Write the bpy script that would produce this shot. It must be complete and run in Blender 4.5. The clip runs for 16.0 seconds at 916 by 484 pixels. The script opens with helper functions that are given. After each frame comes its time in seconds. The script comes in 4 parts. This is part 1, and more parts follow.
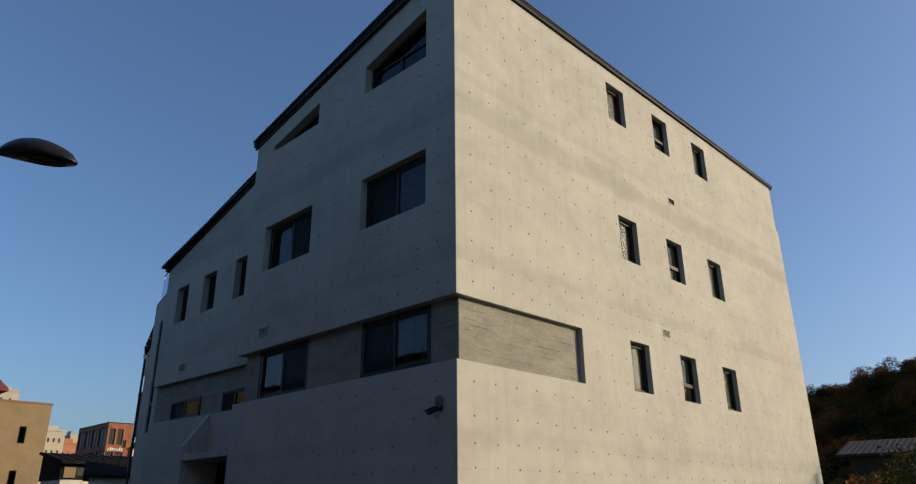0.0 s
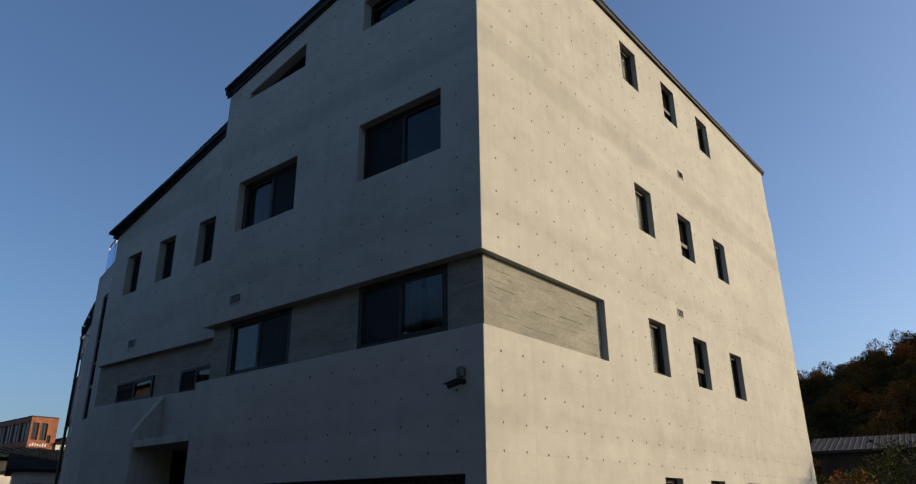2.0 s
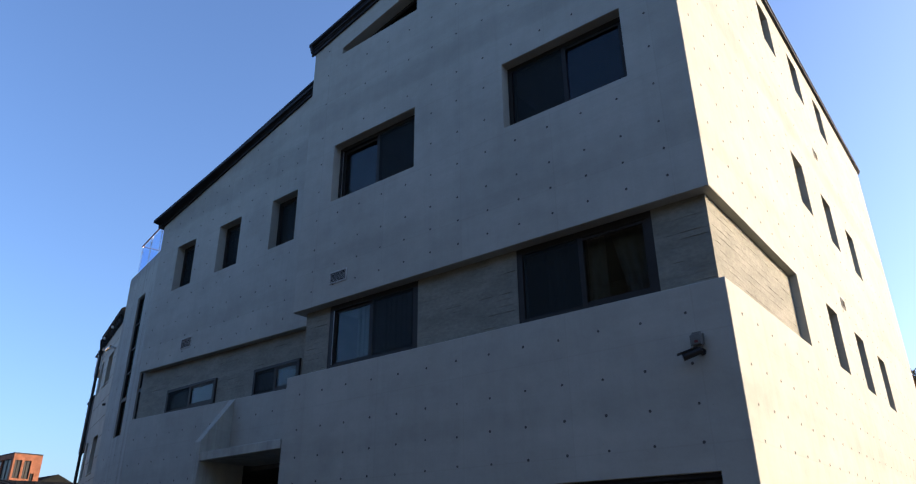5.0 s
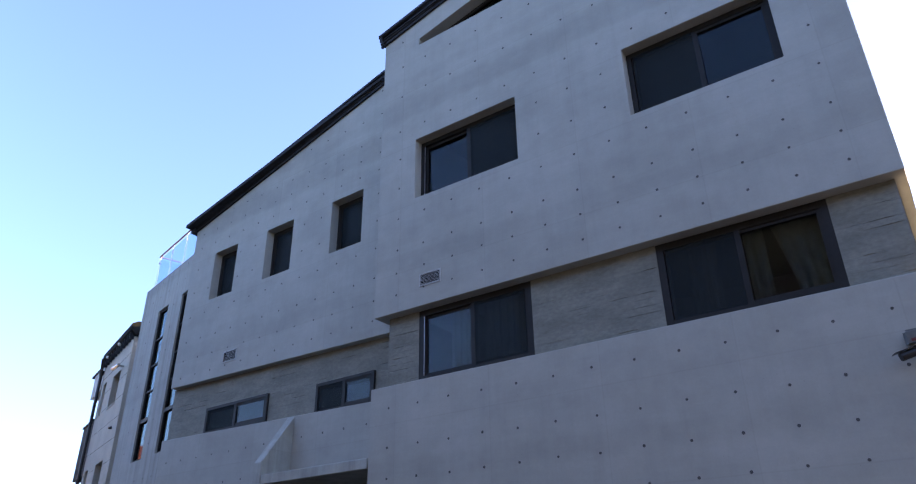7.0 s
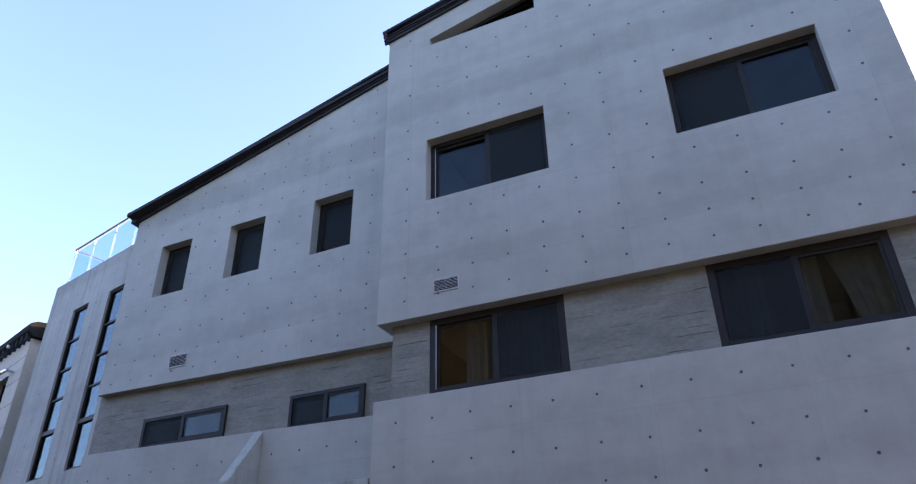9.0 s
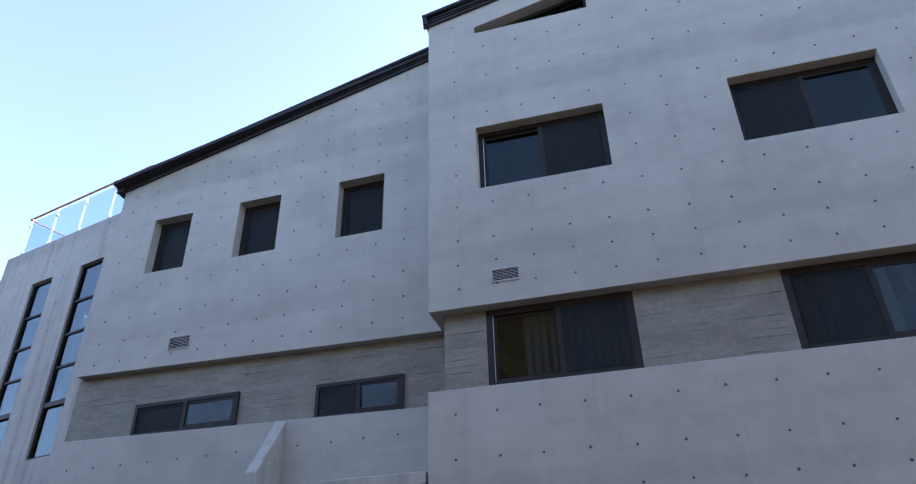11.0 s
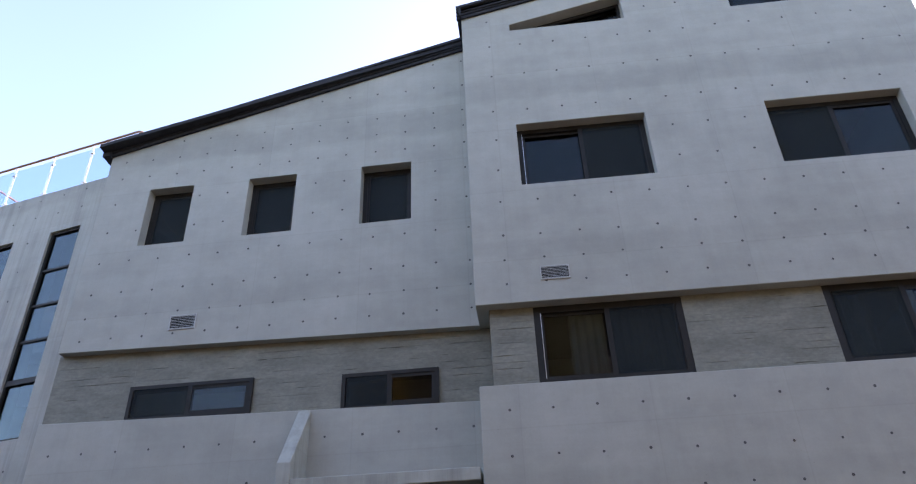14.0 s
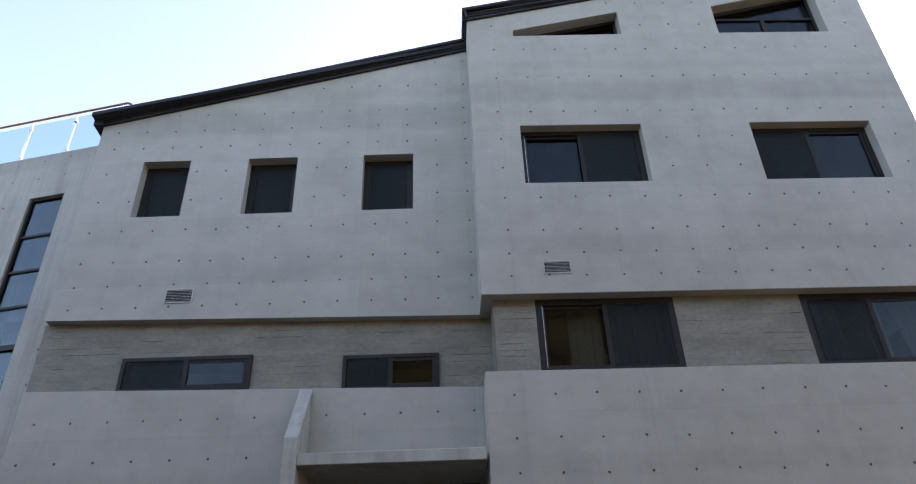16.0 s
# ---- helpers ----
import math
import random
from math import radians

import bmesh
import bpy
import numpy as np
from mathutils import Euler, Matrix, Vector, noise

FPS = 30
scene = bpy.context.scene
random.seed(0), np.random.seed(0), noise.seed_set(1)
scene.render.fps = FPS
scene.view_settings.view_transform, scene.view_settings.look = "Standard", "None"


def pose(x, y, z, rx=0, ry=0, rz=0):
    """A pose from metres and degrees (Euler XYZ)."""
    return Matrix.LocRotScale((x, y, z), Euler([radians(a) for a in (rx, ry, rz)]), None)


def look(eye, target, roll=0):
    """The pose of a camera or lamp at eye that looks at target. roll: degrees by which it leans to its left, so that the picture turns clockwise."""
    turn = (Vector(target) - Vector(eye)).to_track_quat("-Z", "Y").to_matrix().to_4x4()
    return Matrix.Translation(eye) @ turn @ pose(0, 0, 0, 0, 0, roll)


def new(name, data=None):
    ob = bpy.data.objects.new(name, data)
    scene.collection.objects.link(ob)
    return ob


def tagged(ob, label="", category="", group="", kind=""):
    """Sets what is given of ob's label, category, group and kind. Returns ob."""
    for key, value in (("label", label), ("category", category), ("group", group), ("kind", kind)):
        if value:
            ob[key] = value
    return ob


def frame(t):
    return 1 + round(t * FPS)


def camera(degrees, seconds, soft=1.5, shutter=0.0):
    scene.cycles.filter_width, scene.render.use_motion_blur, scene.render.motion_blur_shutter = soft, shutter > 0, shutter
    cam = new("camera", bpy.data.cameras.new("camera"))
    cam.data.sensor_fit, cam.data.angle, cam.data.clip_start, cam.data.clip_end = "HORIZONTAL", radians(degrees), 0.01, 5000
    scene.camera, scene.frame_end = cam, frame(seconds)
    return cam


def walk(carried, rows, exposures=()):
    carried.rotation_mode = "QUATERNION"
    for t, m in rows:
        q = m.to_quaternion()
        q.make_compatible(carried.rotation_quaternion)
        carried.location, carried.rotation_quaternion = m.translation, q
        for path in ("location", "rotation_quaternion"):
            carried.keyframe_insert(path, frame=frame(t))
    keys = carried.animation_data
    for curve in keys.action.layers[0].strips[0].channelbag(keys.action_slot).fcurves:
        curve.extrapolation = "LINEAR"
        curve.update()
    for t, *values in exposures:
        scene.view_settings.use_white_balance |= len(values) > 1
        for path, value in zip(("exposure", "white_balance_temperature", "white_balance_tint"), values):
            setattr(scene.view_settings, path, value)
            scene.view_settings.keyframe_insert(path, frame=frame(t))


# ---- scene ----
cam = camera(65.6, 16.0, soft=1.2)
PATH = [
    (0, (0.103, -0.12, 1.774), (-1.204, 1.217, 2.483), -0.5),
    (0.5, (-0.47, 0.034, 1.739), (-1.723, 1.424, 2.445), -0.5),
    (1, (-1.096, 0.177, 1.699), (-2.33, 1.583, 2.406), -0.5),
    (1.5, (-1.736, 0.359, 1.674), (-2.936, 1.793, 2.381), -0.4),
    (2, (-2.388, 0.484, 1.643), (-3.575, 1.929, 2.353), -0.5),
    (2.5, (-3.028, 0.589, 1.585), (-4.199, 2.046, 2.296), -0.4),
    (3, (-3.772, 0.672, 1.532), (-4.927, 2.135, 2.256), -0.4),
    (3.5, (-4.485, 0.732, 1.511), (-5.627, 2.19, 2.266), -0.5),
    (4, (-5.195, 0.751, 1.467), (-6.333, 2.198, 2.249), -0.7),
    (4.5, (-5.884, 0.795, 1.39), (-7.013, 2.237, 2.193), -0.6),
    (4.7, (-6.156, 0.8, 1.327), (-7.284, 2.24, 2.135), -0.6),
    (7, (-9.193, 0.407, 1.256), (-10.219, 1.868, 2.156), -0.8),
    (7.5, (-9.822, 0.322, 1.225), (-10.798, 1.795, 2.162), -0.8),
    (8, (-10.401, 0.236, 1.203), (-11.298, 1.743, 2.164), -0.9),
    (10.3, (-13.283, -0.159, 1.04), (-13.803, 1.478, 2.064), -1.2),
    (10.5, (-13.525, -0.202, 1.026), (-14.03, 1.439, 2.051), -1.3),
    (11, (-14.112, -0.251, 0.99), (-14.555, 1.404, 2.022), -1.4),
    (11.5, (-14.628, -0.31, 0.978), (-15.019, 1.356, 2.014), -1.6),
    (12, (-15.141, -0.382, 0.968), (-15.469, 1.296, 2.006), -1.6),
    (12.5, (-15.616, -0.373, 0.957), (-15.9, 1.311, 1.999), -1.8),
    (13, (-15.975, -0.398, 0.934), (-16.214, 1.29, 1.98), -1.9),
    (13.5, (-16.213, -0.409, 0.94), (-16.402, 1.287, 1.983), -2.1),
    (14, (-16.482, -0.408, 0.948), (-16.634, 1.291, 1.992), -2.1),
    (14.5, (-16.83, -0.419, 0.949), (-16.954, 1.28, 1.996), -2.1),
    (15, (-17.076, -0.602, 0.793), (-17.173, 1.099, 1.84), -1.9),
    (15.5, (-17.341, -0.766, 0.605), (-17.37, 0.935, 1.656), -1.8),
    (16, (-17.738, -0.657, 0.556), (-17.686, 1.041, 1.612), -2.0),
]
EXPOSURES = [(0, 0.2, 6400, 12), (2.5, 0.26, 6450, 13), (3.5, 0.5, 6350, 14), (4.7, 1.06, 6200, 16), (6.8, 2.36, 6700, 28), (8.2, 2.64, 7050, 29), (10.3, 2.83, 7550, 28), (12, 2.89, 7900, 28), (13.5, 2.91, 8450, 28), (14.5, 2.98, 9150, 27), (16, 2.92, 9500, 26)]
walk(cam, [(t, look(eye, target, roll)) for t, eye, target, roll in PATH], EXPOSURES)

# ---- sky, sun and exposure ----
SUN = Vector((0.689, 0.663, 0.295)).normalized()
world = bpy.data.worlds.new("world")
scene.world = world
world.use_nodes = True
wn = world.node_tree
sky = wn.nodes.new("ShaderNodeTexSky")
sky.sky_type, sky.sun_disc = "NISHITA", False
sky.sun_elevation = math.asin(SUN.z)
sky.sun_rotation = math.atan2(SUN.x, SUN.y)
sky.altitude, sky.air_density, sky.dust_density, sky.ozone_density = 60, 1.0, 2.4, 4.4
wn.links.new(sky.outputs[0], wn.nodes["Background"].inputs[0])
wn.nodes["Background"].inputs[1].default_value = 0.134
sun = new("sun", bpy.data.lights.new("sun", "SUN"))
sun.data.energy, sun.data.angle, sun.data.color = 4.0, radians(0.55), (1.0, 0.76, 0.44)
sun.matrix_world = look((30, 30, 40), Vector((30, 30, 40)) - SUN)

# ---- materials ----


def nodes_of(name):
    m = bpy.data.materials.new(name)
    m.use_nodes = True
    return m, m.node_tree, m.node_tree.nodes["Principled BSDF"]


def node(nt, kind, **values):
    n = nt.nodes.new(kind)
    for k, v in values.items():
        if k in n.inputs:
            n.inputs[k].default_value = v
    return n


def noise_at(nt, vec, scale, detail=4.0, rough=0.55):
    n = node(nt, "ShaderNodeTexNoise", Scale=scale, Detail=detail, Roughness=rough)
    nt.links.new(vec, n.inputs["Vector"])
    return n.outputs["Fac"]


def stretch(nt, vec, s):
    n = nt.nodes.new("ShaderNodeMapping")
    n.inputs["Scale"].default_value = s
    nt.links.new(vec, n.inputs["Vector"])
    return n.outputs[0]


def ramp(nt, fac, a, b, lo=0.35, hi=0.65):
    n = nt.nodes.new("ShaderNodeMapRange")
    n.inputs["From Min"].default_value, n.inputs["From Max"].default_value = lo, hi
    n.inputs["To Min"].default_value, n.inputs["To Max"].default_value = a, b
    nt.links.new(fac, n.inputs["Value"])
    return n.outputs[0]


def math2(nt, op, a, b):
    n = nt.nodes.new("ShaderNodeMath")
    n.operation = op
    for i, v in enumerate((a, b)):
        if isinstance(v, (int, float)):
            n.inputs[i].default_value = v
        else:
            nt.links.new(v, n.inputs[i])
    return n.outputs[0]


def tint(nt, colour, fac, bsdf):
    """Colour times a grey factor, into the base colour."""
    n = nt.nodes.new("ShaderNodeVectorMath")
    n.operation = "SCALE"
    if isinstance(colour, tuple):
        n.inputs[0].default_value = colour
    else:
        nt.links.new(colour, n.inputs[0])
    nt.links.new(fac, n.inputs["Scale"])
    nt.links.new(n.outputs[0], bsdf.inputs["Base Color"])


def bump(nt, height, strength, distance, bsdf):
    n = node(nt, "ShaderNodeBump", Strength=strength, Distance=distance)
    nt.links.new(height, n.inputs["Height"])
    nt.links.new(n.outputs[0], bsdf.inputs["Normal"])


def plain(name, colour, rough=0.6, metal=0.0, scale=6.0, vary=0.15, relief=0.2, random=0.0, spec=0.3):
    m, nt, b = nodes_of(name)
    b.inputs["Specular IOR Level"].default_value = spec
    b.inputs["Roughness"].default_value, b.inputs["Metallic"].default_value = rough, metal
    pos = nt.nodes.new("ShaderNodeNewGeometry").outputs["Position"]
    f = math2(nt, "MULTIPLY", ramp(nt, noise_at(nt, pos, scale), 1 - vary, 1 + vary), ramp(nt, noise_at(nt, pos, scale * 9), 1 - vary / 2, 1 + vary / 2))
    if random:
        rnd = nt.nodes.new("ShaderNodeObjectInfo").outputs["Random"]
        f = math2(nt, "MULTIPLY", f, ramp(nt, rnd, 1 - random, 1 + random, 0, 1))
    tint(nt, colour, f, b)
    if relief:
        bump(nt, noise_at(nt, pos, scale * 12), relief, 0.004, b)
    return m


def concrete(name, colour, lifts=(), drip=0.03, vary=0.075):
    """Fair-faced concrete: cloudy tone, pour lines at the given heights, faint sheet joints and runs."""
    m, nt, b = nodes_of(name)
    b.inputs["Roughness"].default_value = 0.78
    b.inputs["Specular IOR Level"].default_value = 0.2
    pos = nt.nodes.new("ShaderNodeNewGeometry").outputs["Position"]
    cloud = noise_at(nt, stretch(nt, pos, (0.55, 0.55, 0.9)), 1.0, 5, 0.6)
    patch = noise_at(nt, pos, 3.2, 4)
    grain = noise_at(nt, pos, 45.0, 3)
    runs = noise_at(nt, stretch(nt, pos, (5.0, 5.0, 0.22)), 1.0, 5, 0.65)
    f = math2(nt, "MULTIPLY", ramp(nt, cloud, 1 - vary, 1 + vary, 0.3, 0.7), ramp(nt, patch, 1 - vary * 0.45, 1 + vary * 0.45))
    f = math2(nt, "MULTIPLY", f, ramp(nt, grain, 0.985, 1.012))
    mottle = noise_at(nt, stretch(nt, pos, (9.0, 9.0, 12.0)), 1.0, 6, 0.7)
    wash = noise_at(nt, stretch(nt, pos, (1.5, 1.5, 2.4)), 1.0, 3, 0.45)
    f = math2(nt, "MULTIPLY", f, ramp(nt, wash, 0.97, 1.022, 0.36, 0.62))
    f = math2(nt, "MULTIPLY", f, ramp(nt, mottle, 0.985, 1.014))
    streak = noise_at(nt, stretch(nt, pos, (0.5, 0.5, 9.0)), 1.0, 4, 0.6)
    f = math2(nt, "MULTIPLY", f, ramp(nt, streak, 0.99, 1.022, 0.5, 0.72))
    f = math2(nt, "MULTIPLY", f, ramp(nt, runs, 1 - drip, 1.02, 0.3, 0.55))
    sep = nt.nodes.new("ShaderNodeSeparateXYZ")
    nt.links.new(pos, sep.inputs[0])
    wob = math2(nt, "ADD", sep.outputs["Z"], ramp(nt, noise_at(nt, stretch(nt, pos, (1.2, 1.2, 0.6)), 1.0, 5), -0.13, 0.13, 0.2, 0.8))
    for z, w, k in lifts:
        d = math2(nt, "ABSOLUTE", math2(nt, "SUBTRACT", wob, z), 0)
        f = math2(nt, "MULTIPLY", f, ramp(nt, d, 1 - k, 1.0, w * 0.35, w))
    # sheet joints every 1.8 m along the wall and 1.3 m up it
    along = math2(nt, "ADD", sep.outputs["X"], sep.outputs["Y"])
    height = grain
    for value, step, shift in ((along, 1.79, 0.31), (sep.outputs["Z"], 1.3, 0.12)):
        p = math2(nt, "PINGPONG", math2(nt, "ADD", value, shift + 40 * step), step / 2)
        line = ramp(nt, p, 0.0, 1.0, 0.004, 0.013)
        f = math2(nt, "MULTIPLY", f, ramp(nt, line, 0.95, 1.0, 0, 1))
        height = math2(nt, "ADD", height, math2(nt, "MULTIPLY", line, 0.6))
    # each cast panel has a slightly different tone
    cell = nt.nodes.new("ShaderNodeCombineXYZ")
    for i, (value, step, shift) in enumerate(((along, 1.79, 0.31), (sep.outputs["Z"], 1.3, 0.12))):
        nt.links.new(math2(nt, "FLOOR", math2(nt, "DIVIDE", math2(nt, "ADD", value, shift + 40 * step), step), 0), cell.inputs[i])
    tone = nt.nodes.new("ShaderNodeTexWhiteNoise")
    nt.links.new(cell.outputs[0], tone.inputs["Vector"])
    f = math2(nt, "MULTIPLY", f, ramp(nt, tone.outputs["Value"], 0.972, 1.025, 0, 1))
    # small air holes
    v = node(nt, "ShaderNodeTexVoronoi", Scale=7.0)
    nt.links.new(pos, v.inputs["Vector"])
    pit = ramp(nt, v.outputs["Distance"], 0.82, 1.0, 0.025, 0.05)
    f = math2(nt, "MULTIPLY", f, pit)
    tint(nt, colour, f, b)
    bump(nt, math2(nt, "ADD", math2(nt, "MULTIPLY", height, 0.35), math2(nt, "MULTIPLY", patch, 1.2)), 0.13, 0.004, b)
    return m


def glass(name, colour, ior=1.45, wave=0.04):
    """A real pane: clear float glass, tinted, with a slight roll wave."""
    m = bpy.data.materials.new(name)
    m.use_nodes = True
    nt = m.node_tree
    nt.nodes.clear()
    out = nt.nodes.new("ShaderNodeOutputMaterial")
    g = node(nt, "ShaderNodeBsdfGlass", Roughness=0.0, IOR=ior)
    g.inputs["Color"].default_value = colour
    pos = nt.nodes.new("ShaderNodeNewGeometry").outputs["Position"]
    bp = node(nt, "ShaderNodeBump", Strength=wave, Distance=0.02)
    nt.links.new(noise_at(nt, pos, 1.6, 2), bp.inputs["Height"])
    nt.links.new(bp.outputs[0], g.inputs["Normal"])
    nt.links.new(g.outputs[0], out.inputs[0])
    return m


def mesh_cloth(name, colour, open_share):
    """A fine woven mesh: part of the light passes, the rest meets dark thread."""
    m = bpy.data.materials.new(name)
    m.use_nodes = True
    nt = m.node_tree
    nt.nodes.clear()
    out = nt.nodes.new("ShaderNodeOutputMaterial")
    mix = node(nt, "ShaderNodeMixShader", Fac=1 - open_share)
    d = nt.nodes.new("ShaderNodeBsdfDiffuse")
    d.inputs[0].default_value = colour
    nt.links.new(nt.nodes.new("ShaderNodeBsdfTransparent").outputs[0], mix.inputs[1])
    nt.links.new(d.outputs[0], mix.inputs[2])
    nt.links.new(mix.outputs[0], out.inputs[0])
    return m


def leaves(name, dark, light, middle=None):
    m, nt, b = nodes_of(name)
    b.inputs["Roughness"].default_value = 0.85
    b.inputs["Specular IOR Level"].default_value = 0.08
    geo = nt.nodes.new("ShaderNodeNewGeometry")
    tones = nt.nodes.new("ShaderNodeValToRGB")
    tones.color_ramp.elements[0].color, tones.color_ramp.elements[1].color = (*dark, 1), (*light, 1)
    tones.color_ramp.elements.new(0.45).color = (*(middle or [(a + b) / 2 for a, b in zip(dark, light)]), 1)
    big = noise_at(nt, geo.outputs["Position"], 0.09 if "forest" in name else 1.2, 3)
    f = math2(nt, "ADD", math2(nt, "MULTIPLY", geo.outputs["Random Per Island"], 0.4), ramp(nt, big, -0.2, 0.75))
    nt.links.new(f, tones.inputs[0])
    nt.links.new(tones.outputs[0], b.inputs["Base Color"])
    return m


M_CON = concrete("fair_faced_concrete", (0.37, 0.374, 0.335), ((9.95, 0.34, 0.12), (6.55, 0.22, 0.07), (3.05, 0.25, 0.06), (10.6, 0.15, 0.05), (9.7, 0.12, 0.05)))
M_TOWER = concrete("weathered_concrete", (0.37, 0.374, 0.335), ((9.75, 0.3, 0.12), (6.4, 0.2, 0.05)), drip=0.26)
M_LEDGE = concrete("ledge_concrete", (0.372, 0.38, 0.34), (), drip=0.24, vary=0.16)
# dark plug tone stands in for shade inside the tie holes
M_PLUG = plain("plug_shade", (0.08, 0.08, 0.077), 0.9, scale=30)
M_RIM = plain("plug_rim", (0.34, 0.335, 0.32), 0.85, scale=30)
M_METAL = plain("dark_sheet_metal", (0.032, 0.035, 0.042), 0.7, 0.0, 2.0, 0.25, 0.05, spec=0.12)
M_ROOF = plain("roof_sheet", (0.035, 0.037, 0.042), 0.7, 0.0, 1.0, 0.2, 0.05, spec=0.12)
M_FRAME = plain("bronze_aluminium", (0.022, 0.021, 0.02), 0.5, 0.0, 4.0, 0.12, 0.03, spec=0.18)
M_TRACK = plain("bare_aluminium", (0.55, 0.56, 0.57), 0.3, 0.8, 8.0, 0.1, 0.0)
M_GLASS = glass("tinted_glass", (0.52, 0.56, 0.58, 1))
M_CLEAR = glass("clear_glass", (0.8, 0.82, 0.79, 1), ior=1.22, wave=0.0)
M_COATED = glass("coated_glass", (0.5, 0.58, 0.6, 1), ior=1.8)
M_SCREEN = mesh_cloth("insect_mesh", (0.03, 0.036, 0.037, 1), 0.55)
M_RAILGLASS = glass("railing_glass", (0.72, 0.82, 0.95, 1), wave=0.0)
M_STEEL = plain("stainless_steel", (0.6, 0.6, 0.6), 0.25, 0.95, 8.0, 0.08, 0.0)
M_COPPER = plain("wood_tone_handrail", (0.2, 0.1, 0.07), 0.45, 0.2, 8.0, 0.15, 0.05)
M_INSIDE = plain("room_plaster", (0.32, 0.31, 0.29), 0.9, scale=2.0)
M_FLOOR = plain("room_floor", (0.13, 0.125, 0.115), 0.6, scale=2.0)
M_DARKDOOR = plain("dark_steel_door", (0.03, 0.03, 0.032), 0.45, 0.4)
M_VENT = plain("vent_aluminium", (0.42, 0.42, 0.4), 0.5, 0.1, 20.0, 0.15)
M_VENTBACK = plain("vent_hollow", (0.02, 0.02, 0.02), 0.9)
M_WHITE = plain("white_plastic", (0.13, 0.14, 0.135), 0.5, 0.0, 10.0, 0.1)
M_RED = plain("red_plastic", (0.13, 0.03, 0.03), 0.4)
M_BLACK = plain("black_plastic", (0.015, 0.015, 0.016), 0.35, 0.0, 10.0, 0.1, 0.03)
M_GROUND = plain("asphalt", (0.038, 0.037, 0.036), 0.9, 0.0, 0.7, 0.25, 0.5)
M_BRICK = plain("red_brick", (0.23, 0.09, 0.05), 0.85, 0.0, 1.2, 0.25, 0.0)
M_TAN = plain("tan_stucco", (0.22, 0.165, 0.095), 0.85, 0.0, 0.8, 0.08, 0.2)
M_CREAM = plain("cream_stone", (0.42, 0.39, 0.32), 0.7, 0.0, 1.5, 0.08, 0.15, 0.06)
M_TILE = plain("dark_roof_tile", (0.014, 0.015, 0.015), 0.85, 0.0, 2.0, 0.3, 0.3, spec=0.04)
M_REDTILE = plain("red_roof_tile", (0.22, 0.06, 0.035), 0.7, 0.0, 2.0, 0.3, 0.3)
M_PALE = plain("pale_render", (0.5, 0.49, 0.46), 0.85, 0.0, 1.0, 0.12)
M_APT = plain("apartment_paint", (0.36, 0.33, 0.27), 0.85, 0.0, 0.3, 0.06, 0.0)
M_APT2 = plain("apartment_brown", (0.3, 0.13, 0.08), 0.85, 0.0, 0.3, 0.06, 0.0)
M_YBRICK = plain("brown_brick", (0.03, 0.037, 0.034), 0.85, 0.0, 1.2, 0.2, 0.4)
M_BLOCKER = plain("blocker_brick", (0.035, 0.036, 0.032), 0.85, 0.0, 1.2, 0.2, 0.4)
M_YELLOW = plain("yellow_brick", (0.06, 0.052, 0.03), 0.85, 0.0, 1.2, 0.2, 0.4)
M_SHEDROOF = plain("ribbed_sheet", (0.024, 0.022, 0.019), 0.8, 0.0, 1.5, 0.2, 0.05)
M_SHEDWALL = plain("shed_wall", (0.035, 0.033, 0.03), 0.85, 0.0, 1.0, 0.3)
M_SOIL = plain("hill_soil", (0.05, 0.035, 0.02), 0.95, 0.0, 0.3, 0.3)
M_BARK = plain("bark", (0.07, 0.055, 0.045), 0.9, 0.0, 12.0, 0.3, 0.6)
M_FOREST = leaves("forest_leaves", (0.014, 0.018, 0.006), (0.27, 0.085, 0.015), (0.06, 0.042, 0.01))
M_SHRUB = leaves("shrub_leaves", (0.015, 0.025, 0.007), (0.085, 0.08, 0.02))
M_RUST = leaves("rust_leaves", (0.08, 0.05, 0.015), (0.3, 0.13, 0.03))
M_CURTAIN = plain("curtain_cloth", (0.42, 0.4, 0.32), 0.9, 0.0, 9.0, 0.15)
M_BLIND = plain("blind_cloth", (0.1, 0.096, 0.085), 0.9, 0.0, 9.0, 0.1)
M_SIGN = plain("sign_white", (0.7, 0.7, 0.68), 0.5)


def boards_material():
    m, nt, b = nodes_of("board_marked_concrete")
    b.inputs["Roughness"].default_value = 0.85
    pos = nt.nodes.new("ShaderNodeNewGeometry").outputs["Position"]
    rnd = nt.nodes.new("ShaderNodeObjectInfo").outputs["Random"]
    fibre = noise_at(nt, stretch(nt, pos, (2.5, 2.5, 60.0)), 1.0, 6, 0.7)
    blot = noise_at(nt, stretch(nt, pos, (1.6, 1.6, 4.0)), 1.0, 5)
    spots = noise_at(nt, stretch(nt, pos, (13.0, 13.0, 24.0)), 1.0, 5, 0.65)
    f = math2(nt, "MULTIPLY", ramp(nt, fibre, 0.96, 1.03), ramp(nt, blot, 0.84, 1.14))
    f = math2(nt, "MULTIPLY", f, ramp(nt, spots, 0.87, 1.1))
    f = math2(nt, "MULTIPLY", f, ramp(nt, rnd, 0.965, 1.03, 0, 1))
    tint(nt, (0.202, 0.202, 0.168), f, b)
    bump(nt, math2(nt, "ADD", fibre, spots), 0.5, 0.005, b)
    return m


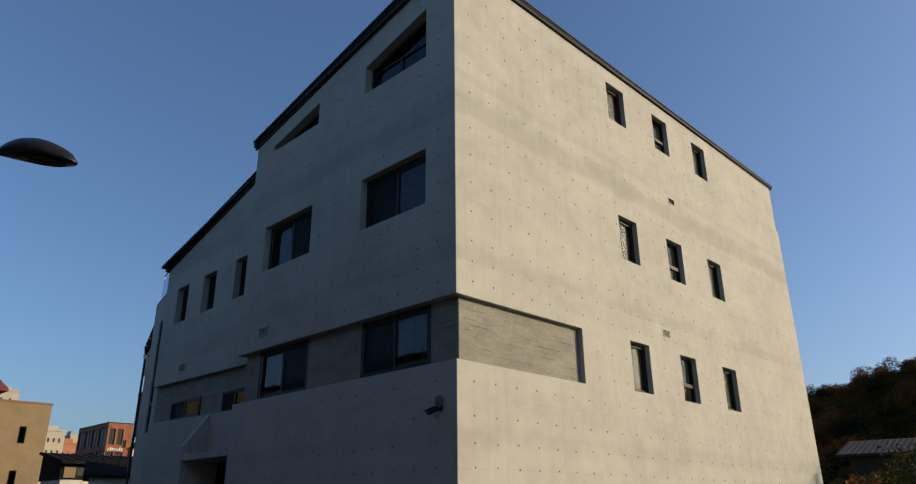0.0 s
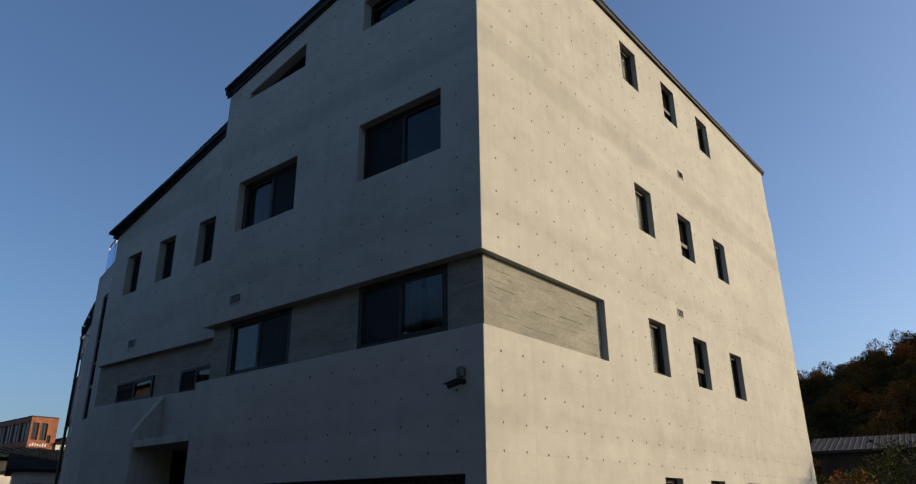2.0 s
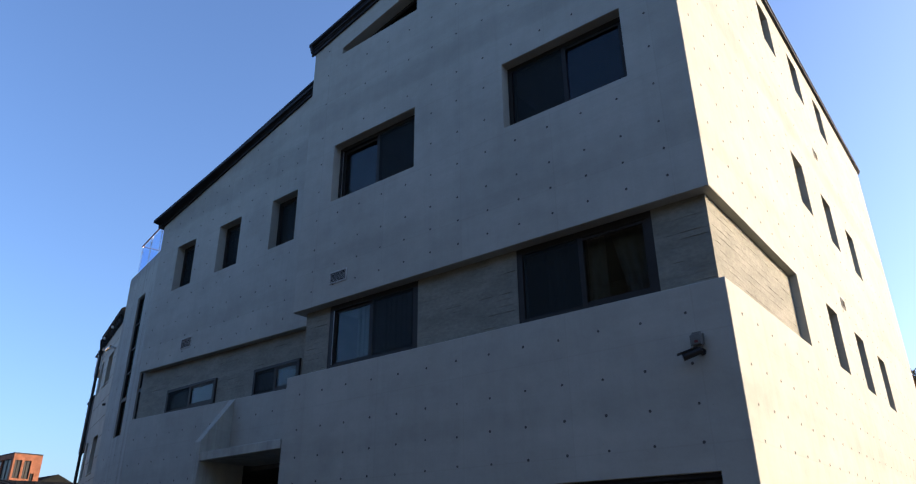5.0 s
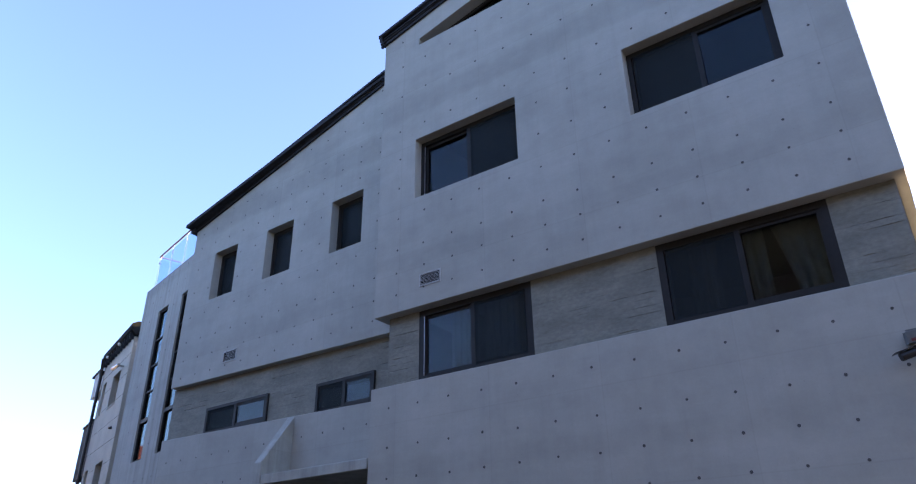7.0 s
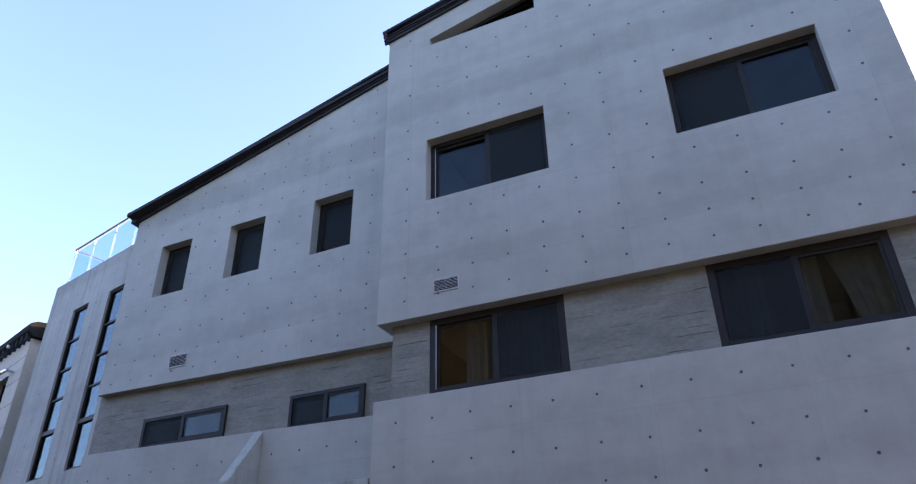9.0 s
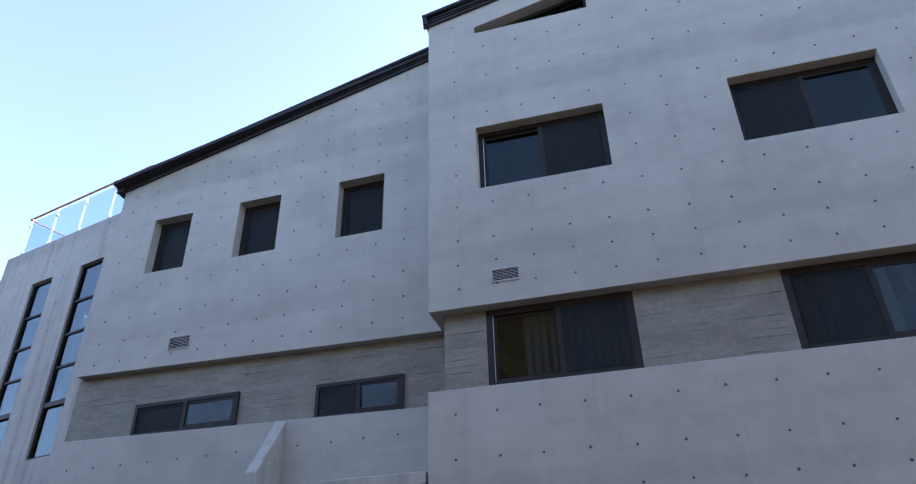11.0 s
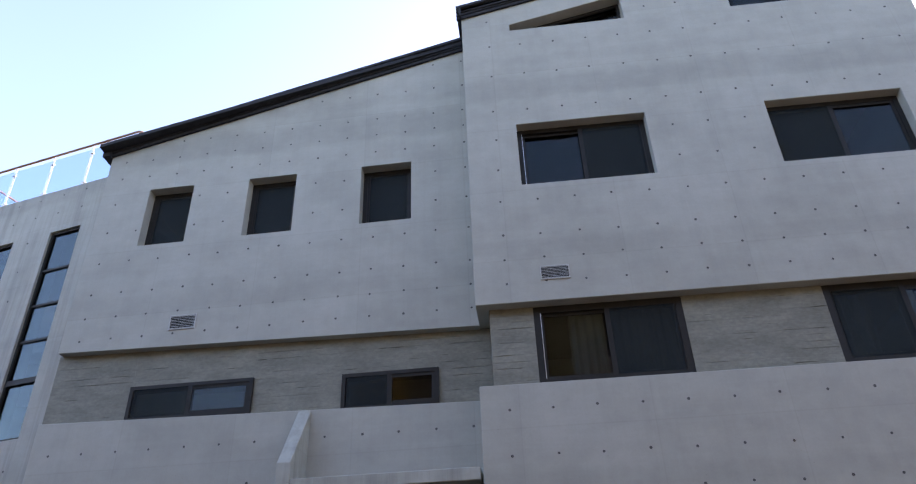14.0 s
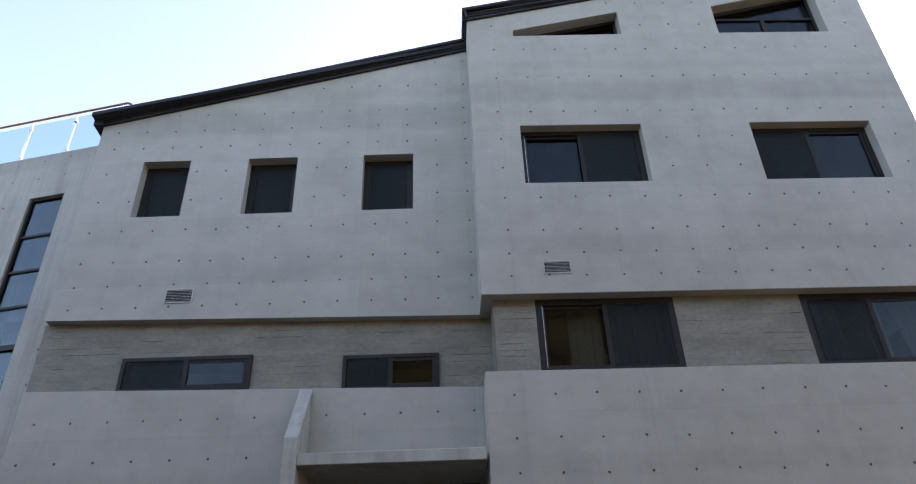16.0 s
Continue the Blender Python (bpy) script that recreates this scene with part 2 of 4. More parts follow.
M_BOARD = boards_material()

# ---- mesh helpers ----


def link(name, bm, material, parent=None, label=""):
    me = bpy.data.meshes.new(name)
    bm.to_mesh(me)
    bm.free()
    for m in (material if isinstance(material, (list, tuple)) else (material,)):
        me.materials.append(m)
    ob = new(name, me)
    if parent:
        ob.parent = parent
    return tagged(ob, label=label)


part = link


def thing(name, label, category, place=(0, 0, 0), group="", kind=""):
    ob = new(name)
    ob.location = place
    ob.empty_display_size = 0.2
    return tagged(ob, label, category, group, kind)


def box(bm, x0, x1, y0, y1, z0, z1, to=None, mat=0):
    vs = [bm.verts.new((x, y, z)) for x in (x0, x1) for y in (y0, y1) for z in (z0, z1)]
    if to:
        for v in vs:
            v.co = to(v.co.x, v.co.y, v.co.z)
    faces = []
    for q in ((0, 1, 3, 2), (4, 6, 7, 5), (0, 4, 5, 1), (2, 3, 7, 6), (0, 2, 6, 4), (1, 5, 7, 3)):
        f = bm.faces.new([vs[i] for i in q])
        f.material_index = mat
        faces.append(f)
    return vs, faces


def boxes(*dims, to=None):
    bm = bmesh.new()
    for d in dims:
        box(bm, *d, to=to)
    bmesh.ops.recalc_face_normals(bm, faces=bm.faces)
    return bm


def soften(bm, width, segments=1):
    bmesh.ops.bevel(bm, geom=list(bm.edges), offset=width, segments=segments, affect="EDGES", clamp_overlap=True)
    return bm


def slab(outer, holes, to, depth, butt=None):
    """A wall slab: outline and openings in (u, z), laid by to(u, d, z), d running inwards."""
    from mathutils.geometry import tessellate_polygon
    bm = bmesh.new()
    loops = [list(outer)] + [list(h) for h in holes]
    flat = [p for loop in loops for p in loop]
    front = [bm.verts.new(to(u, 0, z)) for u, z in flat]
    back = [bm.verts.new(to(u, depth, z)) for u, z in flat]
    for a, b, c in tessellate_polygon([[Vector((u, z, 0)) for u, z in loop] for loop in loops]):
        if len({a, b, c}) == 3:
            bm.faces.new((front[a], front[b], front[c]))
            bm.faces.new((back[c], back[b], back[a]))
    i = 0
    for loop in loops:
        n = len(loop)
        for k in range(n):
            a, b = i + k, i + (k + 1) % n
            bm.faces.new((front[a], front[b], back[b], back[a]))
        i += n
    bmesh.ops.recalc_face_normals(bm, faces=bm.faces)
    edges = [e for e in bm.edges if len(e.link_faces) == 2 and e.calc_face_angle(0) > 0.5]
    if butt is not None:  # leave the edges of a butt joint sharp
        edges = [e for e in edges if any(abs(v.co.y - butt) > 1e-4 for v in e.verts)]
    bmesh.ops.bevel(bm, geom=edges, offset=0.008, segments=1, affect="EDGES", clamp_overlap=True)
    return bm


def rect(u0, u1, z0, z1):
    return [(u0, z0), (u1, z0), (u1, z1), (u0, z1)]


def tube(bm, a, b, r0, r1=None, n=10):
    a, b = Vector(a), Vector(b)
    r1 = r0 if r1 is None else r1
    q = (b - a).to_track_quat("Z", "Y")
    rings = [[bm.verts.new(p + q @ Vector((r * math.cos(6.2832 * i / n), r * math.sin(6.2832 * i / n), 0))) for i in range(n)] for p, r in ((a, r0), (b, r1))]
    for i in range(n):
        bm.faces.new((rings[0][i], rings[0][(i + 1) % n], rings[1][(i + 1) % n], rings[1][i]))
    bm.faces.new(rings[0][::-1])
    bm.faces.new(rings[1])


def sweep(profile, a, b, out, up=(0, 0, 1)):
    """A profile in (out, up) drawn along the line from a to b."""
    bm = bmesh.new()
    a, b, out, up = Vector(a), Vector(b), Vector(out), Vector(up)
    rings = [[bm.verts.new(p + out * o + up * h) for o, h in profile] for p in (a, b)]
    n = len(profile)
    for i in range(n):
        bm.faces.new((rings[0][i], rings[0][(i + 1) % n], rings[1][(i + 1) % n], rings[1][i]))
    bm.faces.new(rings[0])
    bm.faces.new(rings[1][::-1])
    bmesh.ops.recalc_face_normals(bm, faces=bm.faces)
    return bm


def ring(w, h, bar, d0, d1, to, u0=0.0, z0=0.0):
    """Four mitred bars round an opening, in (u, d, z)."""
    bm = bmesh.new()
    o = [(u0, z0), (u0 + w, z0), (u0 + w, z0 + h), (u0, z0 + h)]
    i = [(u0 + bar, z0 + bar), (u0 + w - bar, z0 + bar), (u0 + w - bar, z0 + h - bar), (u0 + bar, z0 + h - bar)]
    vo = [[bm.verts.new(to(u, d, z)) for u, z in o] for d in (d0, d1)]
    vi = [[bm.verts.new(to(u, d, z)) for u, z in i] for d in (d0, d1)]
    for k in range(4):
        j = (k + 1) % 4
        bm.faces.new((vo[0][k], vo[0][j], vi[0][j], vi[0][k]))
        bm.faces.new((vo[1][k], vi[1][k], vi[1][j], vo[1][j]))
        bm.faces.new((vo[0][k], vo[1][k], vo[1][j], vo[0][j]))
        bm.faces.new((vi[0][k], vi[0][j], vi[1][j], vi[1][k]))
    bmesh.ops.recalc_face_normals(bm, faces=bm.faces)
    return bm


def frame_of(origin, along, inward):
    """Maps (u, d, z) on a wall to the world."""
    o, a, n = Vector(origin), Vector(along).normalized(), Vector(inward).normalized()
    return lambda u, d, z: o + a * u + n * d + Vector((0, 0, z))


# ---- wall frames of the concrete building ----
FRONT = frame_of((0, 9.1, 0), (1, 0, 0), (0, 1, 0))
LIT = frame_of((-8.97, 0, 0), (0, 1, 0), (-1, 0, 0))
SIDE = frame_of((-17.11, 0, 0), (0, 1, 0), (1, 0, 0))
WING = frame_of((-17.11, 9.77, 0), (-0.99968, 0.0254, 0), (0.0254, 0.99968, 0))
TOWER = frame_of((-24.2, 10.4, 0), (-0.9724, 0.2334, 0), (0.2334, 0.9724, 0))
BASE = -2.2


def wing_u(x):
    return (-17.11 - x) / 0.99968


# ---- ground ----
def ground_z(x):
    return 0.17 + 0.0686 * max(-40.0, min(12.0, x))


bm = bmesh.new()
xs = [-3000, -600, -120, -40] + [-40 + 4 * i for i in range(1, 14)] + [40, 150, 700, 3000]
ys = [-3000, -500, -80, -20, -8, 0, 5, 9, 14, 30, 60, 150, 600, 3000]
grid = [[bm.verts.new((x, y, ground_z(x))) for y in ys] for x in xs]
for i in range(len(xs) - 1):
    for j in range(len(ys) - 1):
        bm.faces.new((grid[i][j], grid[i + 1][j], grid[i + 1][j + 1], grid[i][j + 1]))
tagged(link("ground", bm, M_GROUND), "grey asphalt street sloping gently downhill past the building", "ground", kind="structure")

# ---- the concrete building: walls ----
house = thing("concrete_building", "four-storey fair-faced concrete building with recessed board-marked bands", "building", (-16, 16, 0))
house.location = (0, 0, 0)


def hpart(name, bm, material, label="", parent=None):
    return link(name, bm, material, parent or house, label)


W3A, W3B = (-16.25, -14.06, 7.79, 9.07), (-12.07, -9.86, 7.79, 9.07)
W2A, W2B = (-16.26, -14.08, 4.42, 5.65), (-12.07, -9.86, 4.42, 5.65)
EAVE = lambda x: 11.84 + (x + 17.11) * 0.232
TRI1 = [(-16.2, 11.4), (-14.05, 11.42), (-14.05, 12.06), (-16.2, 11.55)]
TRI2 = [(-12.09, 11.43), (-9.88, 11.43), (-9.88, 12.75), (-12.09, 12.2)]
hpart("lower_front_wall", slab([(-17.11, BASE), (-16.64, BASE), (-16.64, 2.17), (-9.37, 2.17), (-9.37, BASE), (-8.97, BASE), (-8.97, 4.4), (-17.11, 4.4)], [], FRONT, 0.42, 9.52), M_CON)
hpart("upper_front_wall", slab([(-17.11, 5.655), (-8.97, 5.655), (-8.97, EAVE(-8.97)), (-17.11, EAVE(-17.11))], [rect(*W3A), rect(*W3B), TRI1, TRI2], FRONT, 0.42, 9.52), M_CON)
R_Y = ((15.22, 16.12), (17.72, 18.61), (20.25, 21.15))
R_Z = ((1.05, 2.28), (4.46, 5.7), (7.85, 9.08), (12.01, 13.2))
TOP = EAVE(-8.97)
lit_holes = [rect(y0, y1, z0, z1) for y0, y1 in R_Y for z0, z1 in R_Z]
hpart("sunlit_side_wall", slab([(9.52, BASE), (26.75, BASE), (26.75, TOP - 0.13), (9.52, TOP), (9.52, 5.655), (13.18, 5.655), (13.18, 4.4), (9.52, 4.4)], lit_holes, LIT, 0.42, 9.52), M_CON)
hpart("side_wall", slab([(9.52, BASE), (24.0, BASE), (24.0, 4.4), (9.52, 4.4)], [], SIDE, 0.35, 9.52), M_CON)
hpart("side_wall", slab([(9.52, 5.655), (24.0, 5.655), (24.0, EAVE(-17.11)), (9.52, EAVE(-17.11))], [], SIDE, 0.35, 9.52), M_CON)
S_WIN = [(wing_u(-18.2), wing_u(-19.13)), (wing_u(-20.36), wing_u(-21.28)), (wing_u(-22.36), wing_u(-23.24))]
wing_end = wing_u(-24.2)
WING_EAVE = [(0, 11.71), (wing_end, 9.945)]
hpart("upper_wing_wall", slab([(0, 5.64), (wing_end, 5.78), *WING_EAVE[::-1]], [rect(a, b, 7.78, 9.03) for a, b in S_WIN], WING, 0.45), M_CON)
hpart("lower_wing_wall", slab([(0, 3.14), (2.62, 3.14), (2.62, BASE), (wing_end, BASE), (wing_end, 4.575), (0, 4.425)], [], WING, 0.4), M_CON)
SLITS = ((0.79, 1.555), (2.52, 3.28))
hpart("stair_tower_wall", slab(rect(0.0, 4.72, BASE, 9.92), [rect(a, b, 4.58, 8.83) for a, b in SLITS], TOWER, 0.4), M_TOWER)

# recessed bands: backing walls behind the boards
hpart("band_wall", slab([(-16.9, 4.3), (-9.18, 4.3), (-9.18, 5.74), (-16.9, 5.74)], [rect(*W2A), rect(*W2B)], frame_of((0, 9.31, 0), (1, 0, 0), (0, 1, 0)), 0.3), M_BOARD)
hpart("band_wall", boxes((-9.5, -9.18, 9.62, 13.3, 4.3, 5.74)), M_BOARD)
hpart("band_wall", boxes((-16.9, -16.6, 9.62, 14.0, 4.3, 5.74)), M_BOARD)
B1, B2 = (wing_u(-20.76), wing_u(-22.83), 4.545, 5.125), (wing_u(-17.78), wing_u(-19.31), 4.46, 5.055)
hpart("band_wall", slab(rect(-0.2, wing_end + 0.06, 4.4, 5.8), [rect(*B1), rect(*B2)], frame_of(WING(0, 0.175, 0), WING(1, 0, 0) - WING(0, 0, 0), WING(0, 1, 0) - WING(0, 0, 0)), 0.25), M_BOARD)

# inner closing walls, floors and roof
hpart("rear_wall", boxes((-17.11, -9.0, 26.76, 27.0, BASE, EAVE(-17.11))), M_CON)
hpart("rear_wall", boxes((-28.5, -17.11, 24.0, 24.3, BASE, 9.6)), M_CON)
# its taller length is added, out of view, to shade the cream neighbour's side
hpart("rear_wall", boxes((-28.6, -28.3, 11.5, 13.3, BASE, 9.6), (-28.6, -28.3, 13.3, 24.0, BASE, 10.3)), M_CON)
for z in (3.3, 6.75, 10.3):
    hpart("floor_slab", boxes((-16.7, -9.5, 9.75, 26.9, z - 0.25, z)), M_FLOOR)
    if z < 10:
        hpart("floor_slab", boxes((-28.2, -17.2, 11.9, 23.9, z - 0.25, z)), M_FLOOR)
        hpart("floor_slab", boxes((-24.1, -17.2, 10.45, 11.9, z - 0.25, z)), M_FLOOR)
hpart("inner_wall", boxes((-16.7, -9.5, 13.6, 13.75, 3.3, 11.7)), M_INSIDE)
hpart("inner_wall", boxes((-11.9, -11.75, 13.8, 26.9, BASE, 12.8)), M_INSIDE)
hpart("inner_wall", boxes((-28.2, -17.2, 14.2, 14.35, BASE, 9.5)), M_INSIDE)
hpart("inner_wall", boxes((-24.19, -24.05, 10.75, 14.19, BASE, 9.7)), M_INSIDE)
hpart("inner_wall", boxes((-13.2, -13.08, 9.75, 13.6, 3.3, 11.7)), M_INSIDE)
hpart("parking_back_wall", boxes((-16.7, -9.5, 13.8, 13.95, BASE, 3.05)), M_INSIDE)
ROOFS = (("roof", ((-17.18, EAVE(-17.18) + 0.1), (-8.9, EAVE(-8.9) - 0.1)), 8.98, 26.93),
         ("roof", ((-24.34, 9.99), (-17.13, 11.79)), 9.66, 24.4))
for name, line, y0, y1 in ROOFS:
    bm = bmesh.new()
    for (x0, z0), (x1, z1) in zip(line, line[1:]):
        q = [bm.verts.new((x, y, z + dz)) for dz in (0, 0.08) for x, z in ((x0, z0), (x1, z1)) for y in (y0 + 0.02, y1)]
        for a in ((0, 1, 3, 2), (4, 6, 7, 5), (0, 2, 6, 4), (1, 5, 7, 3), (0, 4, 5, 1), (2, 3, 7, 6)):
            bm.faces.new([q[i] for i in a])
    bmesh.ops.recalc_face_normals(bm, faces=bm.faces)
    top = hpart(name, bm, M_ROOF, "dark standing-seam metal roof")
    for (x0, z0), (x1, z1) in zip(line, line[1:]):
        y = y0 + 0.4
        while y < y1:
            link("seam", sweep([(-0.012, 0.07), (0.012, 0.07), (0.012, 0.115), (-0.012, 0.115)], (x0, y, z0), (x1, y, z1), (0, 1, 0)), M_ROOF, top)
            y += 0.6
hpart("terrace_floor", boxes((0.0, 4.45, 0.4, 4.2, 9.2, 9.4), to=TOWER), M_LEDGE)
hpart("wing_ceiling", boxes((-24.1, -17.2, 10.4, 14.2, 9.72, 9.88)), M_INSIDE)

# eave fascias with stepped gutter profile
FASCIA = [(0.0, -0.02), (0.045, -0.02), (0.045, 0.04), (0.07, 0.05), (0.07, 0.1), (0.1, 0.115), (0.1, 0.17), (0.14, 0.185), (0.14, 0.245), (0.0, 0.245)]
hpart("eave_fascia", sweep(FASCIA, (-17.2, 9.1, EAVE(-17.2)), (-8.87, 9.1, EAVE(-8.87)), (0, -1, 0)), M_METAL, "dark stepped metal eave fascia")
hpart("eave_fascia", sweep([(o * 0.6, h * 0.6) for o, h in FASCIA], (-8.97, 8.97, TOP), (-8.97, 26.95, TOP - 0.13), (1, 0, 0)), M_METAL)
hpart("eave_fascia", sweep(FASCIA, (-17.11, 8.97, EAVE(-17.11)), (-17.11, 24.0, EAVE(-17.11)), (-0.65, 0, 0)), M_METAL)
wl = [WING(u, 0, z) for u, z in ((0, 11.71), (wing_end + 0.13, 9.913))]
for a, b in zip(wl, wl[1:]):
    hpart("eave_fascia", sweep(FASCIA, a, b, WING(0, -1, 0) - WING(0, 0, 0)), M_METAL)
hpart("gutter_end", boxes((-24.36, -24.2, 9.85, 24.0, 9.9, 10.2)), M_METAL)

# ---- windows ----
BASIS = {"front": FRONT, "lit": LIT, "wing": WING, "tower": TOWER}


def sliding_window(wall, u0, u1, z0, z1, depth=0.185, bar=0.08, screen_first=False, bright=True):
    """Two sliding sashes in an aluminium frame; the frame is the window's own mesh."""
    w, h = abs(u1 - u0), z1 - z0
    u0 = min(u0, u1)
    to = lambda u, d, z: wall(u0 + u, depth + d, z0 + z)
    win = hpart("window", ring(w, h, bar, 0.0, 0.11, to), M_FRAME, "dark bronze aluminium sliding window")
    half = w / 2
    for k in (0, 1):
        d = 0.018 if k else 0.055
        a = bar * 0.8 if k == 0 else half - 0.035
        b = half + 0.035 if k == 0 else w - bar * 0.8
        link("sash", ring(b - a, h - 2 * bar * 0.8, 0.065, d, d + 0.034, to, a, bar * 0.8), M_FRAME, win)
        pane = link("pane", boxes((a + 0.05, b - 0.05, d + 0.014, d + 0.019, bar + 0.04, h - bar - 0.04), to=to), M_GLASS, win)
        pane.visible_shadow = False
    s0, s1 = (bar, half) if screen_first else (half, w - bar)
    scr = link("insect_screen", boxes((s0 + 0.02, s1 - 0.02, 0.006, 0.009, bar, h - bar), to=to), M_SCREEN, win, "fine dark insect screen")
    scr.visible_shadow = False
    if bright:
        link("track_strip", boxes((bar - 0.004, bar + 0.008, 0.004, 0.016, bar * 0.6, h - bar * 0.7), (bar, half, 0.004, 0.016, h - bar * 0.9, h - bar * 0.66), to=to), M_TRACK, win, "thin bare aluminium weather strip")
    link("meeting_strip", boxes((half - 0.045, half + 0.03, 0.004, 0.018, bar * 0.8, h - bar * 0.8), to=to), M_FRAME, win)
    return win


def fixed_window(wall, u0, u1, z0, z1, depth=0.24, bar=0.05, rails=(), thick=(), pane=None, screen=False):
    """One light with cross rails at the given heights."""
    w, h = u1 - u0, z1 - z0
    to = lambda u, d, z: wall(u0 + u, depth + d, z0 + z)
    win = hpart("window", ring(w, h, bar, 0.0, 0.1, to), M_FRAME, "dark bronze aluminium window in a deep concrete reveal")
    levels = [bar] + sorted(rails) + [h - bar]
    for r in rails:
        t = 0.05 if r in thick else 0.022
        link("rail", boxes((bar, w - bar, -0.01 if r in thick else 0.01, 0.09, r - t, r + t), to=to), M_FRAME, win)
    for a, b in zip(levels, levels[1:]):
        p = link("pane", boxes((bar - 0.01, w - bar + 0.01, 0.04, 0.046, a - 0.01, b + 0.01), to=to), pane or M_GLASS, win)
        p.visible_shadow = False
    if screen:
        scr = link("insect_screen", boxes((bar + 0.05, w - bar - 0.04, 0.012, 0.015, bar + 0.03, h - bar - 0.04), to=to), M_SCREEN, win, "fine dark insect screen")
        scr.visible_shadow = False
        link("track_jamb", boxes((w - bar - 0.05, w - bar - 0.035, -0.006, 0.05, bar, h - bar), to=to), M_FRAME, win)
    if not rails:
        link("sash", ring(w - 2 * bar, h - 2 * bar, 0.045, 0.02, 0.06, to, bar, bar), M_FRAME, win)
    return win


sliding_window(FRONT, *W3A)
sliding_window(FRONT, *W3B, screen_first=True, bright=False)
sliding_window(FRONT, *W2A, depth=0.2, bar=0.1)
sliding_window(FRONT, *W2B, depth=0.2, bar=0.1, screen_first=True, bright=False)
WBAND = frame_of(WING(0, 0.155, 0), WING(1, 0, 0) - WING(0, 0, 0), WING(0, 1, 0) - WING(0, 0, 0))
# seen from the street the wing runs the other way, so its windows are laid out from the far end
WBACK = frame_of(WING(10, 0.155, 0), WING(0, 0, 0) - WING(1, 0, 0), WING(0, 1, 0) - WING(0, 0, 0))
for b in (B1, B2):
    sliding_window(WBACK, 10 - b[1], 10 - b[0], b[2], b[3], depth=-0.045, bar=0.06, screen_first=True, bright=False)
for a, b in S_WIN:
    fixed_window(WING, a, b, 7.78, 9.03, depth=0.21, bar=0.075, screen=True)
for a, b in SLITS:
    fixed_window(TOWER, a, b, 4.58, 8.83, depth=0.05, bar=0.045, rails=(1.07, 1.87, 2.61, 3.38), thick=(1.07,), pane=M_COATED)
for z0, z1 in R_Z:
    for k, (y0, y1) in enumerate(R_Y):
        w = fixed_window(LIT, y0, y1, z0, z1, depth=0.14, rails=(0.47,) if k == 1 else (), thick=(0.47,) if k == 1 else (), pane=M_CLEAR)
        if k != 1:
            link("roller_blind", boxes((y0 + 0.06, y1 - 0.06, 0.225, 0.23, z0 + 0.06, z1 - 0.06), to=LIT), M_BLIND, w, "dark grey roller blind drawn behind the pane")


def slanted_window(pts, split):
    """A trapezoid light under the sloping eave."""
    (u0, z0), (u1, _), (_, z2), (_, z3) = pts
    to = lambda u, d, z: FRONT(u, 0.22 + d, z)
    win = hpart("window", slab(pts, [[(u0 + 0.06, z0 + 0.05), (u1 - 0.05, z0 + 0.05), (u1 - 0.05, z2 - 0.07), (u0 + 0.06, max(z3 - 0.07, z0 + 0.075))]], to, 0.09), M_FRAME, "slanted dark aluminium window under the eave")
    bm = bmesh.new()
    vs = [bm.verts.new(to(u, 0.045, z)) for u, z in ((u0 + 0.05, z0 + 0.04), (u1 - 0.04, z0 + 0.04), (u1 - 0.04, z2 - 0.06), (u0 + 0.05, z3 - 0.06))]
    f = bm.faces.new(vs)
    r = bmesh.ops.extrude_face_region(bm, geom=[f])
    for v in r["geom"]:
        if isinstance(v, bmesh.types.BMVert):
            v.co.y += 0.006
    bmesh.ops.recalc_face_normals(bm, faces=bm.faces)
    link("pane", bm, M_GLASS, win).visible_shadow = False
    if split:
        m = (u0 + u1) / 2
        zt = z3 + (z2 - z3) * 0.5 - 0.05
        link("mullion", boxes((m - 0.04, m + 0.04, 0.005, 0.085, z0 + 0.04, z0 + 0.62), to=to), M_FRAME, win)
        link("rail", boxes((u0 + 0.05, u1 - 0.04, 0.01, 0.08, z0 + 0.6, z0 + 0.65), to=to), M_FRAME, win)


slanted_window(TRI1, False)
slanted_window(TRI2, True)

# curtains just behind two of the windows
def curtain(u0, u1, z0, z1, d, spread=0.0):
    bm = bmesh.new()
    n = max(16, int(abs(u1 - u0) * 60))
    cols = []
    for i in range(n + 1):
        f = i / n
        fold = 0.03 * math.sin(f * n * 0.85) + 0.012 * math.sin(f * n * 0.31)
        cols.append([bm.verts.new(FRONT(u0 + (u1 - u0) * f + spread * s * (1 - f), d + fold, z0 + (z1 - z0) * g)) for g, s in ((0, 0), (0.3, 0.15), (0.6, 0.5), (1, 1))])
    for a, b in zip(cols, cols[1:]):
        for k in range(3):
            bm.faces.new((a[k], b[k], b[k + 1], a[k + 1]))
    return tagged(link("curtain", bm, M_CURTAIN), "pale striped curtain hanging inside the window", "curtain", "window curtains")


curtain(-10.4, -9.95, 4.45, 5.6, 0.45, -0.2)
curtain(-10.98, -10.7, 4.45, 5.6, 0.45)
curtain(-11.75, -11.35, 4.45, 5.6, 0.5)
curtain(-15.75, -15.22, 4.45, 5.6, 0.44)
curtain(-15.1, -14.2, 4.45, 5.6, 0.44)

